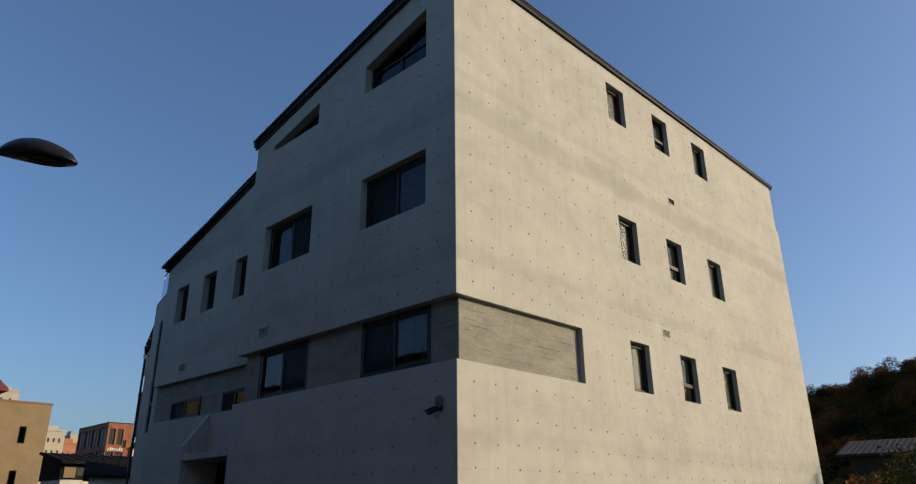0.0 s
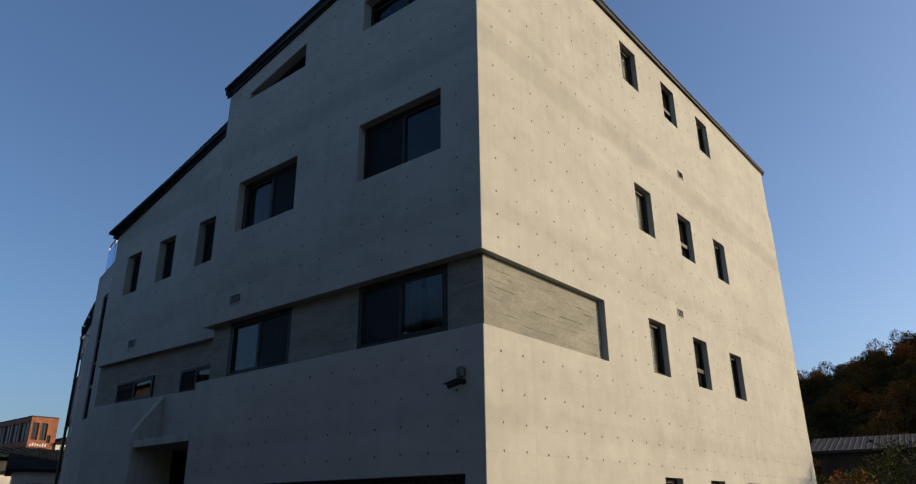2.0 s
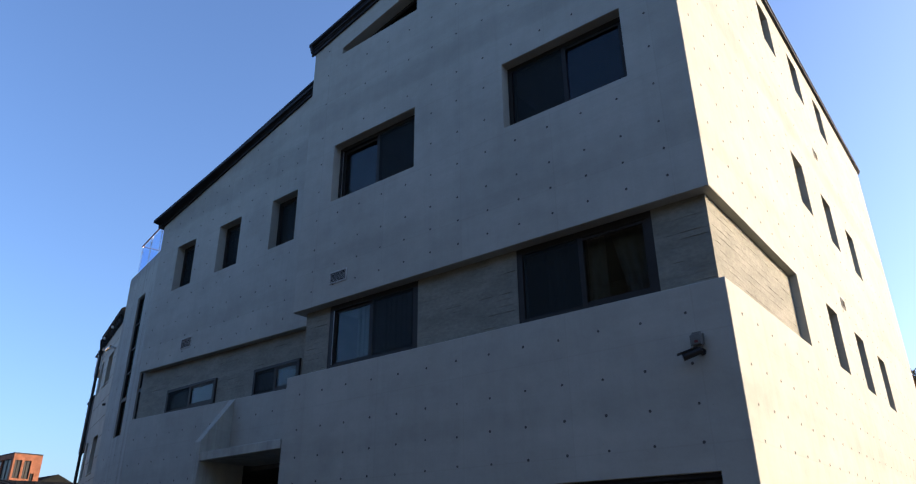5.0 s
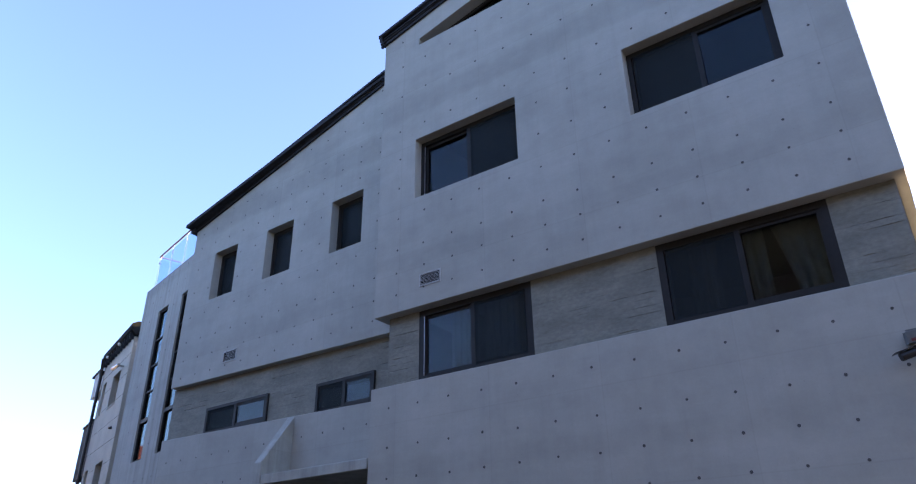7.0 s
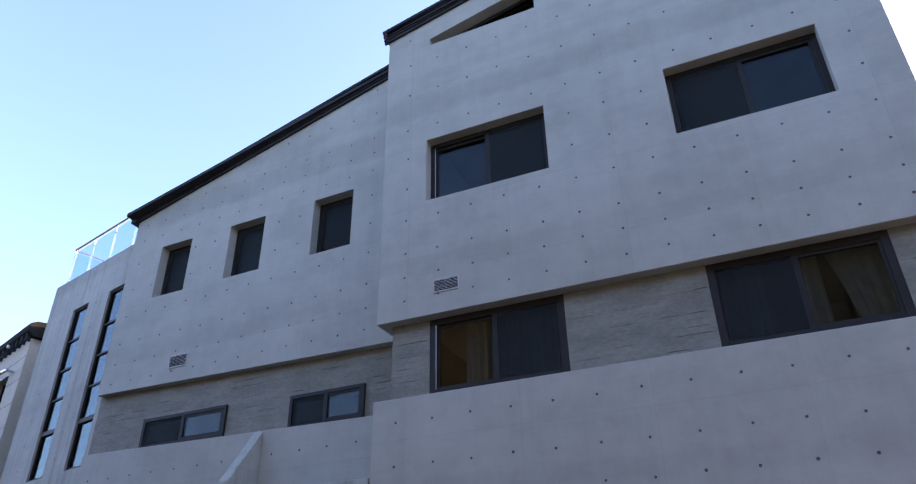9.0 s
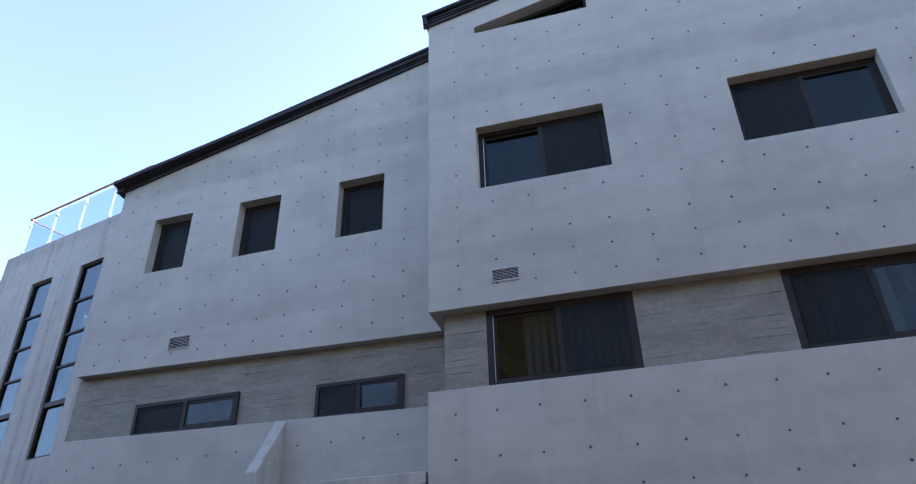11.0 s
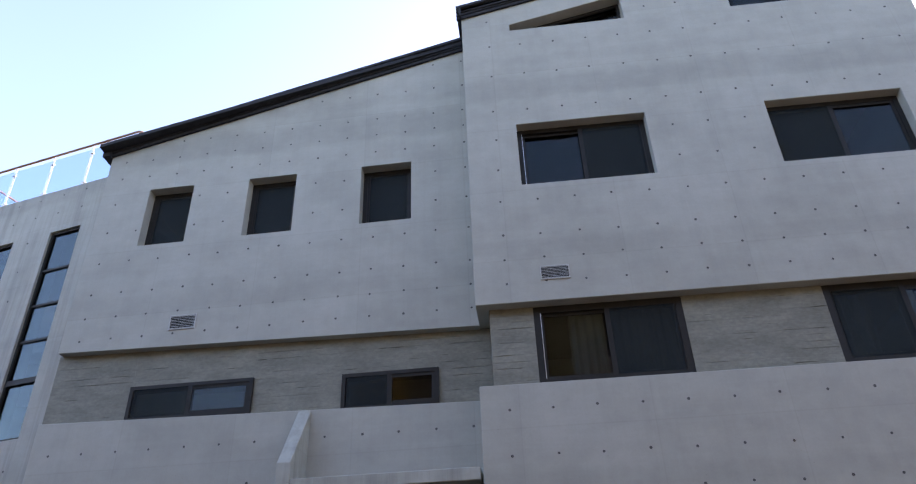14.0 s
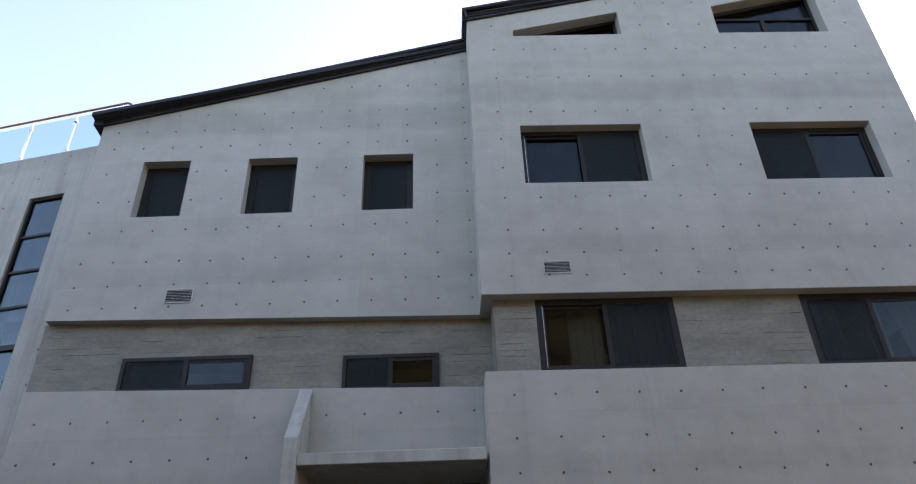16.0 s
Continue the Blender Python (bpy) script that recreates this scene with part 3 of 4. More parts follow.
# ---- entrance ledge and fin, parking opening ----
hpart("entrance_ledge", soften(boxes((0.02, 2.62, -0.66, 0.0, 3.14, 3.31), to=lambda u, d, z: WING(u, d, z)), 0.01), M_LEDGE, "stained concrete ledge over the entrance")
bm = bmesh.new()
prof = [(0.0, 4.47), (0.0, BASE), (-0.68, BASE), (-0.68, 3.53)]
sides = [[bm.verts.new(WING(u, d, z)) for d, z in prof] for u in (2.62, 2.82)]
for k in range(4):
    bm.faces.new((sides[0][k], sides[0][(k + 1) % 4], sides[1][(k + 1) % 4], sides[1][k]))
bm.faces.new(sides[0])
bm.faces.new(sides[1][::-1])
bmesh.ops.recalc_face_normals(bm, faces=bm.faces)
hpart("entrance_fin", soften(bm, 0.008), M_LEDGE, "sloping concrete fin wall beside the entrance")
hpart("entrance_recess", boxes((0.0, 2.62, 1.4, 1.55, BASE, 3.14), (0.0, 2.62, 0.4, 1.4, 3.14, 3.2), to=lambda u, d, z: WING(u, d, z)), M_CON)
door = hpart("entrance_door", ring(1.2, 3.4, 0.06, -0.05, 0.02, lambda u, d, z: WING(0.7 + u, 1.38 + d, -1.2 + z)), M_DARKDOOR, "dark steel entrance door set back under the ledge")
link("door_leaf", boxes((0.06, 1.14, -0.03, 0.0, 0.0, 3.34), to=lambda u, d, z: WING(0.7 + u, 1.38 + d, -1.2 + z)), M_DARKDOOR, door)
link("door_handle", boxes((0.98, 1.01, -0.1, -0.03, 0.9, 1.3), to=lambda u, d, z: WING(0.7 + u, 1.38 + d, -1.2 + z)), M_STEEL, door)
hpart("lintel_plate", boxes((-16.64, -9.37, 9.16, 9.5, 2.12, 2.165)), M_METAL)

# ---- board-marked concrete strips in the bands ----
random.seed(5)


def boards(wall, u0, u1, z0, z1, d, parent):
    """Rows of cast boards, each strip an object with its own edge, length and depth."""
    z, row = z0, 0
    while z < z1 - 0.02:
        h = min(random.uniform(0.088, 0.122), z1 - z)
        if z1 - z - h < 0.04:
            h = z1 - z
        u = u0
        while u < u1 - 0.01:
            length = random.uniform(0.9, 2.3)
            e = u1 if u1 - u - length < 0.45 else u + length
            proud = d - random.uniform(0.0, 0.0012)
            bm = bmesh.new()
            n = max(2, int((e - u) / 0.085))
            lines = []
            cracks = [[0.0] * (n + 1), [0.0] * (n + 1)]
            for side in cracks:  # a few short open joints, each some hand widths long
                for _ in range(random.choice((0, 1, 2, 2, 3))):
                    s = random.randint(1, n)
                    for k in range(s, min(n, s + random.randint(1, 5))):
                        side[k] = random.choice((0.0008, 0.002, 0.0036, 0.0055))
            for i in range(n + 1):
                f = u + (e - u) * i / n
                f += 0.0007 if i == 0 else -0.0007 if i == n else 0
                jl, jh = cracks[0][i], cracks[1][i]
                dd = proud + random.uniform(-0.0008, 0.0008)
                lines.append([bm.verts.new(wall(f, dd + 0.0012 + jl * 3, z)), bm.verts.new(wall(f, dd + 0.0004 + jl * 1.8, z + 0.0001 + jl * 0.6)), bm.verts.new(wall(f, dd, z + 0.0008 + jl * 1.6)),
                              bm.verts.new(wall(f, dd, z + h - 0.0008 - jh * 1.6)), bm.verts.new(wall(f, dd + 0.0004 + jh * 1.8, z + h - 0.0001 - jh * 0.6)), bm.verts.new(wall(f, dd + 0.0015 + jh * 3, z + h))])
            for a, b in zip(lines, lines[1:]):
                for k in range(5):
                    bm.faces.new((a[k], b[k], b[k + 1], a[k + 1]))
            bm.faces.new(lines[0])
            bm.faces.new(lines[-1][::-1])
            bmesh.ops.recalc_face_normals(bm, faces=bm.faces)
            link("board_strip", bm, M_BOARD, parent)
            u = e
        z += h
        row += 1


band = hpart("board_band", boxes((-9.19, -9.185, 9.3, 9.31, 4.5, 4.6)), M_BOARD, "rough board-marked concrete band recessed between the walls")
for a, b in ((-16.915, W2A[0]), (W2A[1], W2B[0]), (W2B[1], -9.102)):
    boards(FRONT, a, b, 4.4, 5.655, 0.195, band)
boards(LIT, 9.297, 13.18, 4.4, 5.655, 0.13, band)
boards(SIDE, 9.3, 9.9, 4.4, 5.655, 0.19, band)
WB = frame_of(WING(0, 0.16, 0), WING(1, 0, 0) - WING(0, 0, 0), WING(0, 1, 0) - WING(0, 0, 0))
for a, b, z0, z1 in ((-0.2, B2[0], 4.46, 5.78), (B2[0], B2[1], B2[3], 5.78), (B2[1], B1[0], 4.46, 5.78), (B1[0], B1[1], B1[3], 5.78), (B1[1], wing_end + 0.06, 4.46, 5.78)):
    boards(WB, a, b, z0, z1, 0.0, band)

# ---- form-tie holes ----
def ties(name, places, wall):
    """Round plugs set back in a chipped rim, joined: too many and too small to pick apart. Their dark colour holds the
    recess shade.
    """
    bm = bmesh.new()
    for u, z in places:
        r = random.uniform(0.0165, 0.0198)
        n = 10
        jit = random.uniform(0, 1)
        rings = []
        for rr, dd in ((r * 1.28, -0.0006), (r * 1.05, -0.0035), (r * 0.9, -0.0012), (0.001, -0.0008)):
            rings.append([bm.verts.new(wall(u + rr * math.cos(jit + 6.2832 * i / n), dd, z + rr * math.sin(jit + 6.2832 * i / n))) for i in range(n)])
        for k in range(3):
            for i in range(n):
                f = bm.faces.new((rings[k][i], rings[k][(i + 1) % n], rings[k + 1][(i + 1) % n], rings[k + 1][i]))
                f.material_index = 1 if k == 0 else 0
    ob = hpart(name, bm, (M_PLUG, M_RIM), "small round plugged form-tie holes, recess shade in the plug colour")
    return tagged(ob, kind="stuff")


UP = (5.98, 6.4, 6.83, 7.475, 8.12, 8.76, 9.4, 10.26, 11.0, 11.68, 12.32, 12.9)
LOW = (2.5, 2.93, 3.41, 4.04)


def clear(u, z, holes, m=0.09):
    return all(not (a - m < u < b + m and c - m < z < d + m) for a, b, c, d in holes)


holes = [W3A, W3B, (-16.2, -14.05, 11.4, 12.06), (-12.09, -9.88, 11.43, 12.75)]
jig = lambda: random.uniform(-0.012, 0.012)
pts = [(-16.62 + 0.595 * k + jig(), z + jig()) for k in range(13) for z in UP]
pts = [(u, z) for u, z in pts if u < -9.1 and z < EAVE(u) - 0.15 and clear(u, z, holes)]
pts += [(-16.11 + 0.6 * k + jig(), z + jig()) for k in range(-1, 12) for z in LOW]
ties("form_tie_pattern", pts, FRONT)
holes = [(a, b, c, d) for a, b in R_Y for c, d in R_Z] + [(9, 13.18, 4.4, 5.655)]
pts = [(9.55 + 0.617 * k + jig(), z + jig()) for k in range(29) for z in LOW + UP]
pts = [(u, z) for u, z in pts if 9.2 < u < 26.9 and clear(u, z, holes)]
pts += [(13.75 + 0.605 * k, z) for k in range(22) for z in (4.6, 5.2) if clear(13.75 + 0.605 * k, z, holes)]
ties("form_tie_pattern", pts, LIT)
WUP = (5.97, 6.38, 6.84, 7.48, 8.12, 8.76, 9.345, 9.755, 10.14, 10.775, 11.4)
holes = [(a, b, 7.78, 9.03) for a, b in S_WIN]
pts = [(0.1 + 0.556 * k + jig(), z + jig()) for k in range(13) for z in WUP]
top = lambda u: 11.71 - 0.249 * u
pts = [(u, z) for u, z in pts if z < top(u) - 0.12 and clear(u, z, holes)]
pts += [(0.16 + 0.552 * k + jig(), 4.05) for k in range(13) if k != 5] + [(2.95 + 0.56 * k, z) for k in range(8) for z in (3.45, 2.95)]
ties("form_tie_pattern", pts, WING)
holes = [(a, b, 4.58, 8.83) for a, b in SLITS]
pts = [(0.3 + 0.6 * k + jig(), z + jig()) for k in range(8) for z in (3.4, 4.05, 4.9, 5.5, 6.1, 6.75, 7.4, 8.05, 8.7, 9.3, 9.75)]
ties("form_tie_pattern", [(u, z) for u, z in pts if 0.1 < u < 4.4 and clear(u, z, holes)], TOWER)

# ---- wall vents ----
def vent(wall, u, z, w, h):
    v = thing("wall_vent", "small louvred aluminium vent grille fixed to the concrete wall", "vent", wall(u, 0, z), "wall vents")
    o = wall(u, 0, z)
    to = lambda a, d, b: wall(u + a, d, z + b) - o
    part("frame", ring(w, h, 0.016, -0.018, 0.003, to), M_VENT, v)
    part("backing", boxes((0.015, w - 0.015, -0.004, -0.001, 0.015, h - 0.015), to=to), M_VENTBACK, v)
    for k in range(8):
        zz = 0.024 + (h - 0.054) * k / 7
        bm = bmesh.new()
        vs = [bm.verts.new(to(a, d, b)) for a in (0.018, w - 0.018) for d, b in ((-0.02, zz - 0.006), (-0.018, zz - 0.003), (-0.005, zz + 0.01), (-0.005, zz + 0.006))]
        for i in range(4):
            bm.faces.new((vs[i], vs[(i + 1) % 4], vs[4 + (i + 1) % 4], vs[4 + i]))
        part("slat", bm, M_VENT, v)


vent(FRONT, -16.1, 6.0, 0.44, 0.23)
vent(WING, wing_u(-21.85), 6.03, 0.46, 0.26)
vent(LIT, 16.93, 6.06, 0.36, 0.22)
vent(LIT, 18.14, 10.3, 0.36, 0.22)

# ---- security cameras ----
def security_camera(wall, u, z, yaw, label, boxed=True):
    o = wall(u, 0, z)
    c = thing("security_camera", label, "camera", o, "security cameras")
    to = lambda a, d, b: wall(u + a, d, z + b) - o
    if boxed:
        part("junction_box", soften(boxes((-0.085, 0.085, -0.085, 0.0, 0.05, 0.24), to=to), 0.03, 3), M_WHITE, c, "white plastic junction box")
        part("box_lid", soften(boxes((-0.055, 0.055, -0.095, -0.086, 0.08, 0.21), to=to), 0.003), M_WHITE, c)
        part("sticker", boxes((-0.02, 0.025, -0.1, -0.0965, 0.1, 0.13), to=to), M_RED, c, "red sticker")
    bm = bmesh.new()
    tube(bm, to(0.03, -0.005, 0.0), to(0.03, -0.03, 0.0), 0.045, 0.04, 14)
    tube(bm, to(0.03, -0.03, 0.0), to(0.02, -0.1, -0.005), 0.018, 0.018)
    part("mount", bm, M_BLACK, c)
    bm = bmesh.new()
    q = Vector((math.cos(yaw), -math.sin(yaw), -0.32)).normalized()
    p = Vector((0.02, -0.1, -0.01))
    w3 = lambda v: to(v.x, v.y, v.z)
    tube(bm, w3(p - q * 0.03), w3(p + q * 0.2), 0.042, 0.046, 14)
    part("camera_body", bm, M_BLACK, c, "black bullet camera body")
    bm = bmesh.new()
    side = Vector((-q.y, q.x, 0)).normalized()
    up = side.cross(q)
    if up.z < 0:
        up = -up
    vs = [bm.verts.new(w3(p + q * a + side * s + up * h)) for h in (0.049, 0.056) for a, s in ((0.0, -0.044), (0.25, -0.05), (0.25, 0.05), (0.0, 0.044))]
    for f in ((0, 1, 2, 3), (7, 6, 5, 4), (0, 4, 5, 1), (1, 5, 6, 2), (2, 6, 7, 3), (3, 7, 4, 0)):
        bm.faces.new([vs[i] for i in f])
    part("sun_shield", bm, M_BLACK, c)


security_camera(FRONT, -9.4, 3.53, radians(158), "black bullet security camera under a white junction box on the wall")

# ---- glass railing on the stair tower ----
rail = thing("glass_railing", "frameless glass terrace railing with steel posts and brown handrail", "railing", TOWER(0, 0.1, 9.92))
ro = TOWER(0, 0.1, 9.92)
rto = lambda u, d, z: TOWER(u, 0.1 + d, 9.92 + z) - ro
for u in (0.13, 1.2, 2.28, 3.37, 4.4):
    bm = bmesh.new()
    box(bm, u - 0.018, u + 0.018, -0.01, 0.0, 0.0, 1.04, to=rto)
    box(bm, u - 0.018, u + 0.018, 0.03, 0.04, 0.0, 1.04, to=rto)
    box(bm, u - 0.03, u + 0.03, -0.02, 0.05, 0.0, 0.02, to=rto)
    tube(bm, rto(u, 0.015, 1.02), rto(u, 0.015, 1.15), 0.012)
    p = part("post", bm, M_STEEL, rail, "stainless steel post")
    for z in (0.13, 0.9):
        bm = bmesh.new()
        box(bm, u - 0.045, u + 0.045, -0.02, 0.05, z, z + 0.03, to=rto)
        part("clamp", bm, M_STEEL, p)
for a, b in ((0.16, 1.17), (1.23, 2.25), (2.31, 3.34), (3.4, 4.37)):
    part("glass_panel", boxes((a, b, 0.008, 0.02, 0.05, 1.03), to=rto), M_RAILGLASS, rail)
bm = bmesh.new()
tube(bm, rto(0.03, 0.015, 1.16), rto(4.5, 0.015, 1.16), 0.025, n=14)
tube(bm, rto(4.5, 0.015, 1.16), rto(4.5, 2.2, 1.16), 0.025, n=14)
tube(bm, rto(0.03, 0.015, 1.16), rto(-0.06, 0.02, 1.12), 0.025, n=14)
tube(bm, rto(-0.06, 0.02, 1.12), rto(-0.1, 0.03, 1.02), 0.025, n=14)
part("handrail", bm, M_COPPER, rail)
part("glass_panel", boxes((4.4, 4.412, 0.05, 2.1, 0.05, 1.03), to=rto), M_RAILGLASS, rail)

# ---- street lamp ----
lamp = thing("street_lamp", "black street lamp with a drooping teardrop head on a curved arm", "street lamp", (-7.5, -0.9, ground_z(-7.5)))
lo = Vector((-7.5, -0.9, ground_z(-7.5)))
tip, root = Vector((-5.87, 1.45, 4.52)) - lo, Vector((-6.53, 0.87, 4.68)) - lo
axis = (tip - root).normalized()
bm = bmesh.new()
tube(bm, (0, 0, 0), (0, 0, 4.75), 0.075, 0.05, 16)
tube(bm, (0, 0, 0), (0, 0, 0.5), 0.11, 0.1, 16)
part("pole", bm, M_BLACK, lamp)
bm = bmesh.new()
prev = Vector((0, 0, 4.7))
for i in range(1, 9):
    f = i / 8
    p = Vector((0, 0, 4.7)).lerp(root, f) + Vector((0, 0, 0.16 * math.sin(f * math.pi)))
    tube(bm, prev, p, 0.03, 0.03, 12)
    prev = p
part("arm", bm, M_BLACK, lamp)
bm = bmesh.new()
L = (tip - root).length
side = Vector((-axis.y, axis.x, 0)).normalized()
up = axis.cross(side)
up = -up if up.z < 0 else up
N, rings = 20, []
for i in range(25):
    f = i / 24
    g = max(0.0, (f - 0.22) / 0.78)
    w = 0.035 + 0.12 * math.sin(math.pi * g ** 0.95) ** 0.75 if 0 < g < 1 else 0.035
    hgt = 0.035 + 0.125 * math.sin(math.pi * g ** 0.85) ** 0.85 if 0 < g < 1 else 0.035
    if f > 0.94:
        w, hgt = w * 0.9 if f < 0.99 else 0.02, hgt * 0.7 if f < 0.99 else 0.01
    rings.append([bm.verts.new(root + axis * (L * f) + side * (w * math.cos(t)) + up * (max(0.0, math.sin(t)) * hgt + min(0.0, math.sin(t)) * (0.03 - 0.015 * g))) for t in (6.2832 * k / N for k in range(N))])
for a, b in zip(rings, rings[1:]):
    for k in range(N):
        bm.faces.new((a[k], a[(k + 1) % N], b[(k + 1) % N], b[k]))
bm.faces.new(rings[0])
bm.faces.new(rings[-1][::-1])
bmesh.ops.recalc_face_normals(bm, faces=bm.faces)
for f in bm.faces:
    f.smooth = True
head = part("lamp_head", bm, M_BLACK, lamp, "black teardrop lamp housing")
bm = bmesh.new()
c = root + axis * (L * 0.64) - up * 0.012
vs = [bm.verts.new(c + axis * (0.26 * L * math.cos(6.2832 * k / 20)) + side * (0.11 * math.sin(6.2832 * k / 20)) - up * 0.012) for k in range(20)]
bm.faces.new(vs)
part("diffuser", bm, M_VENTBACK, head, "dark unlit glass diffuser")

# ---- cream neighbour beyond the stair tower ----
NB = frame_of((-31.6, 12.75, 0), (-0.9475, 0.3198, 0), (0.3198, 0.9475, 0))
no = NB(0, 0, BASE)
nb = thing("cream_neighbour_house", "cream stone-clad neighbouring house with dark eaves and a black downpipe", "house", no)
nto = lambda u, d, z: NB(u, d, z) - no
NE = 3.15
NWIN = [(0.15, 1.25, 7.2, 8.3), (2.3, 2.8, 7.2, 8.38), (0.1, 1.2, 4.1, 5.35), (2.3, 2.8, 4.1, 5.35)]
part("wall", slab(rect(-0.95, NE, BASE, 9.15), [rect(*w) for w in NWIN], nto, 0.35), M_CREAM, nb)
part("side_wall", boxes((-0.95, -0.65, 0.36, 8.0, BASE, 9.15), to=nto), M_CREAM, nb)
part("rear_wall", boxes((-0.65, NE, 7.7, 8.0, BASE, 9.15), to=nto), M_CREAM, nb)
part("side_wall", boxes((NE - 0.3, NE, 0.36, 7.7, BASE, 9.15), to=nto), M_CREAM, nb)
part("floor", boxes((-0.65, NE - 0.3, 0.36, 7.7, 5.8, 6.1), to=nto), M_FLOOR, nb)
part("ceiling_slab", boxes((-0.65, NE - 0.3, 0.36, 7.7, 8.95, 9.15), to=nto), M_FLOOR, nb)
for u0, u1, z0, z1 in NWIN:
    wn2 = part("window", ring(u1 - u0, z1 - z0, 0.05, 0.2, 0.28, nto, u0, z0), M_FRAME, nb)
    part("pane", boxes((u0 + 0.04, u1 - 0.04, 0.23, 0.236, z0 + 0.04, z1 - 0.04), to=nto), M_GLASS, wn2).visible_shadow = False
    part("sill", boxes((u0 - 0.04, u1 + 0.04, -0.025, 0.2, z0 - 0.05, z0 - 0.002), to=nto), M_CREAM, wn2)
# dark drip joints between the stone courses, broken at the windows
for k in range(16):
    z = -1.6 + k * 0.68
    cuts = [-0.95] + [v for w in NWIN if w[2] - 0.06 < z < w[3] for v in (w[0] - 0.05, w[1] + 0.05)] + [NE]
    for a, b in zip(cuts[::2], cuts[1::2]):
        part("joint", boxes((a, b, -0.003, 0.002, z, z + 0.012), to=nto), M_SHEDWALL, nb)
roof = part("roof", sweep([(-0.14, 9.3), (-0.17, 9.32), (-0.17, 9.52), (0.0, 9.62), (4.0, 9.95), (4.0, 9.25), (0.0, 9.16)], NB(-1.1, 0, 0) - no, NB(NE - 0.1, 0, 0) - no, NB(0, 1, 0) - NB(0, 0, 0)), M_TILE, nb, "dark metal roof with deep eaves")
for k in range(11):
    u = -0.9 + k * 0.38
    part("rafter", boxes((u, u + 0.05, -0.14, -0.002, 9.06, 9.31), to=nto), M_METAL, roof)
for u in (0.55, 2.3):
    bm = bmesh.new()
    tube(bm, nto(u, -0.15, 9.22), nto(u, -0.15, 9.3), 0.05, 0.045, 12)
    part("soffit_spotlight", bm, M_SIGN, roof, "small white spotlight under the eave")
bm = bmesh.new()
tube(bm, nto(NE - 0.12, -0.17, 9.4), nto(NE - 0.05, -0.15, 9.25), 0.05)
tube(bm, nto(NE - 0.05, -0.15, 9.25), nto(NE + 0.04, -0.1, 8.95), 0.05)
tube(bm, nto(NE + 0.04, -0.1, 8.8), nto(NE + 0.04, -0.1, 8.97), 0.07, 0.1)
tube(bm, nto(NE + 0.04, -0.1, 8.82), nto(NE + 0.04, -0.1, BASE + 0.5), 0.055)
for z in (7.0, 5.0, 3.0):
    tube(bm, nto(NE + 0.04, -0.1, z), nto(NE + 0.04, -0.1, z + 0.1), 0.07)
part("downpipe", bm, M_BLACK, nb, "black downpipe")
bm = bmesh.new()
tube(bm, nto(-0.25, -0.01, 8.3), nto(-0.25, -0.2, 8.3), 0.035)
tube(bm, nto(-0.35, -0.2, 8.3), nto(0.3, -0.24, 8.32), 0.05, 0.06, 12)
part("spotlight", bm, M_STEEL, nb)
bm = bmesh.new()
tube(bm, nto(-0.25, 0.0, 6.3), nto(-0.25, -0.1, 6.27), 0.05, 0.035)
part("wall_lamp", bm, M_BLACK, nb)

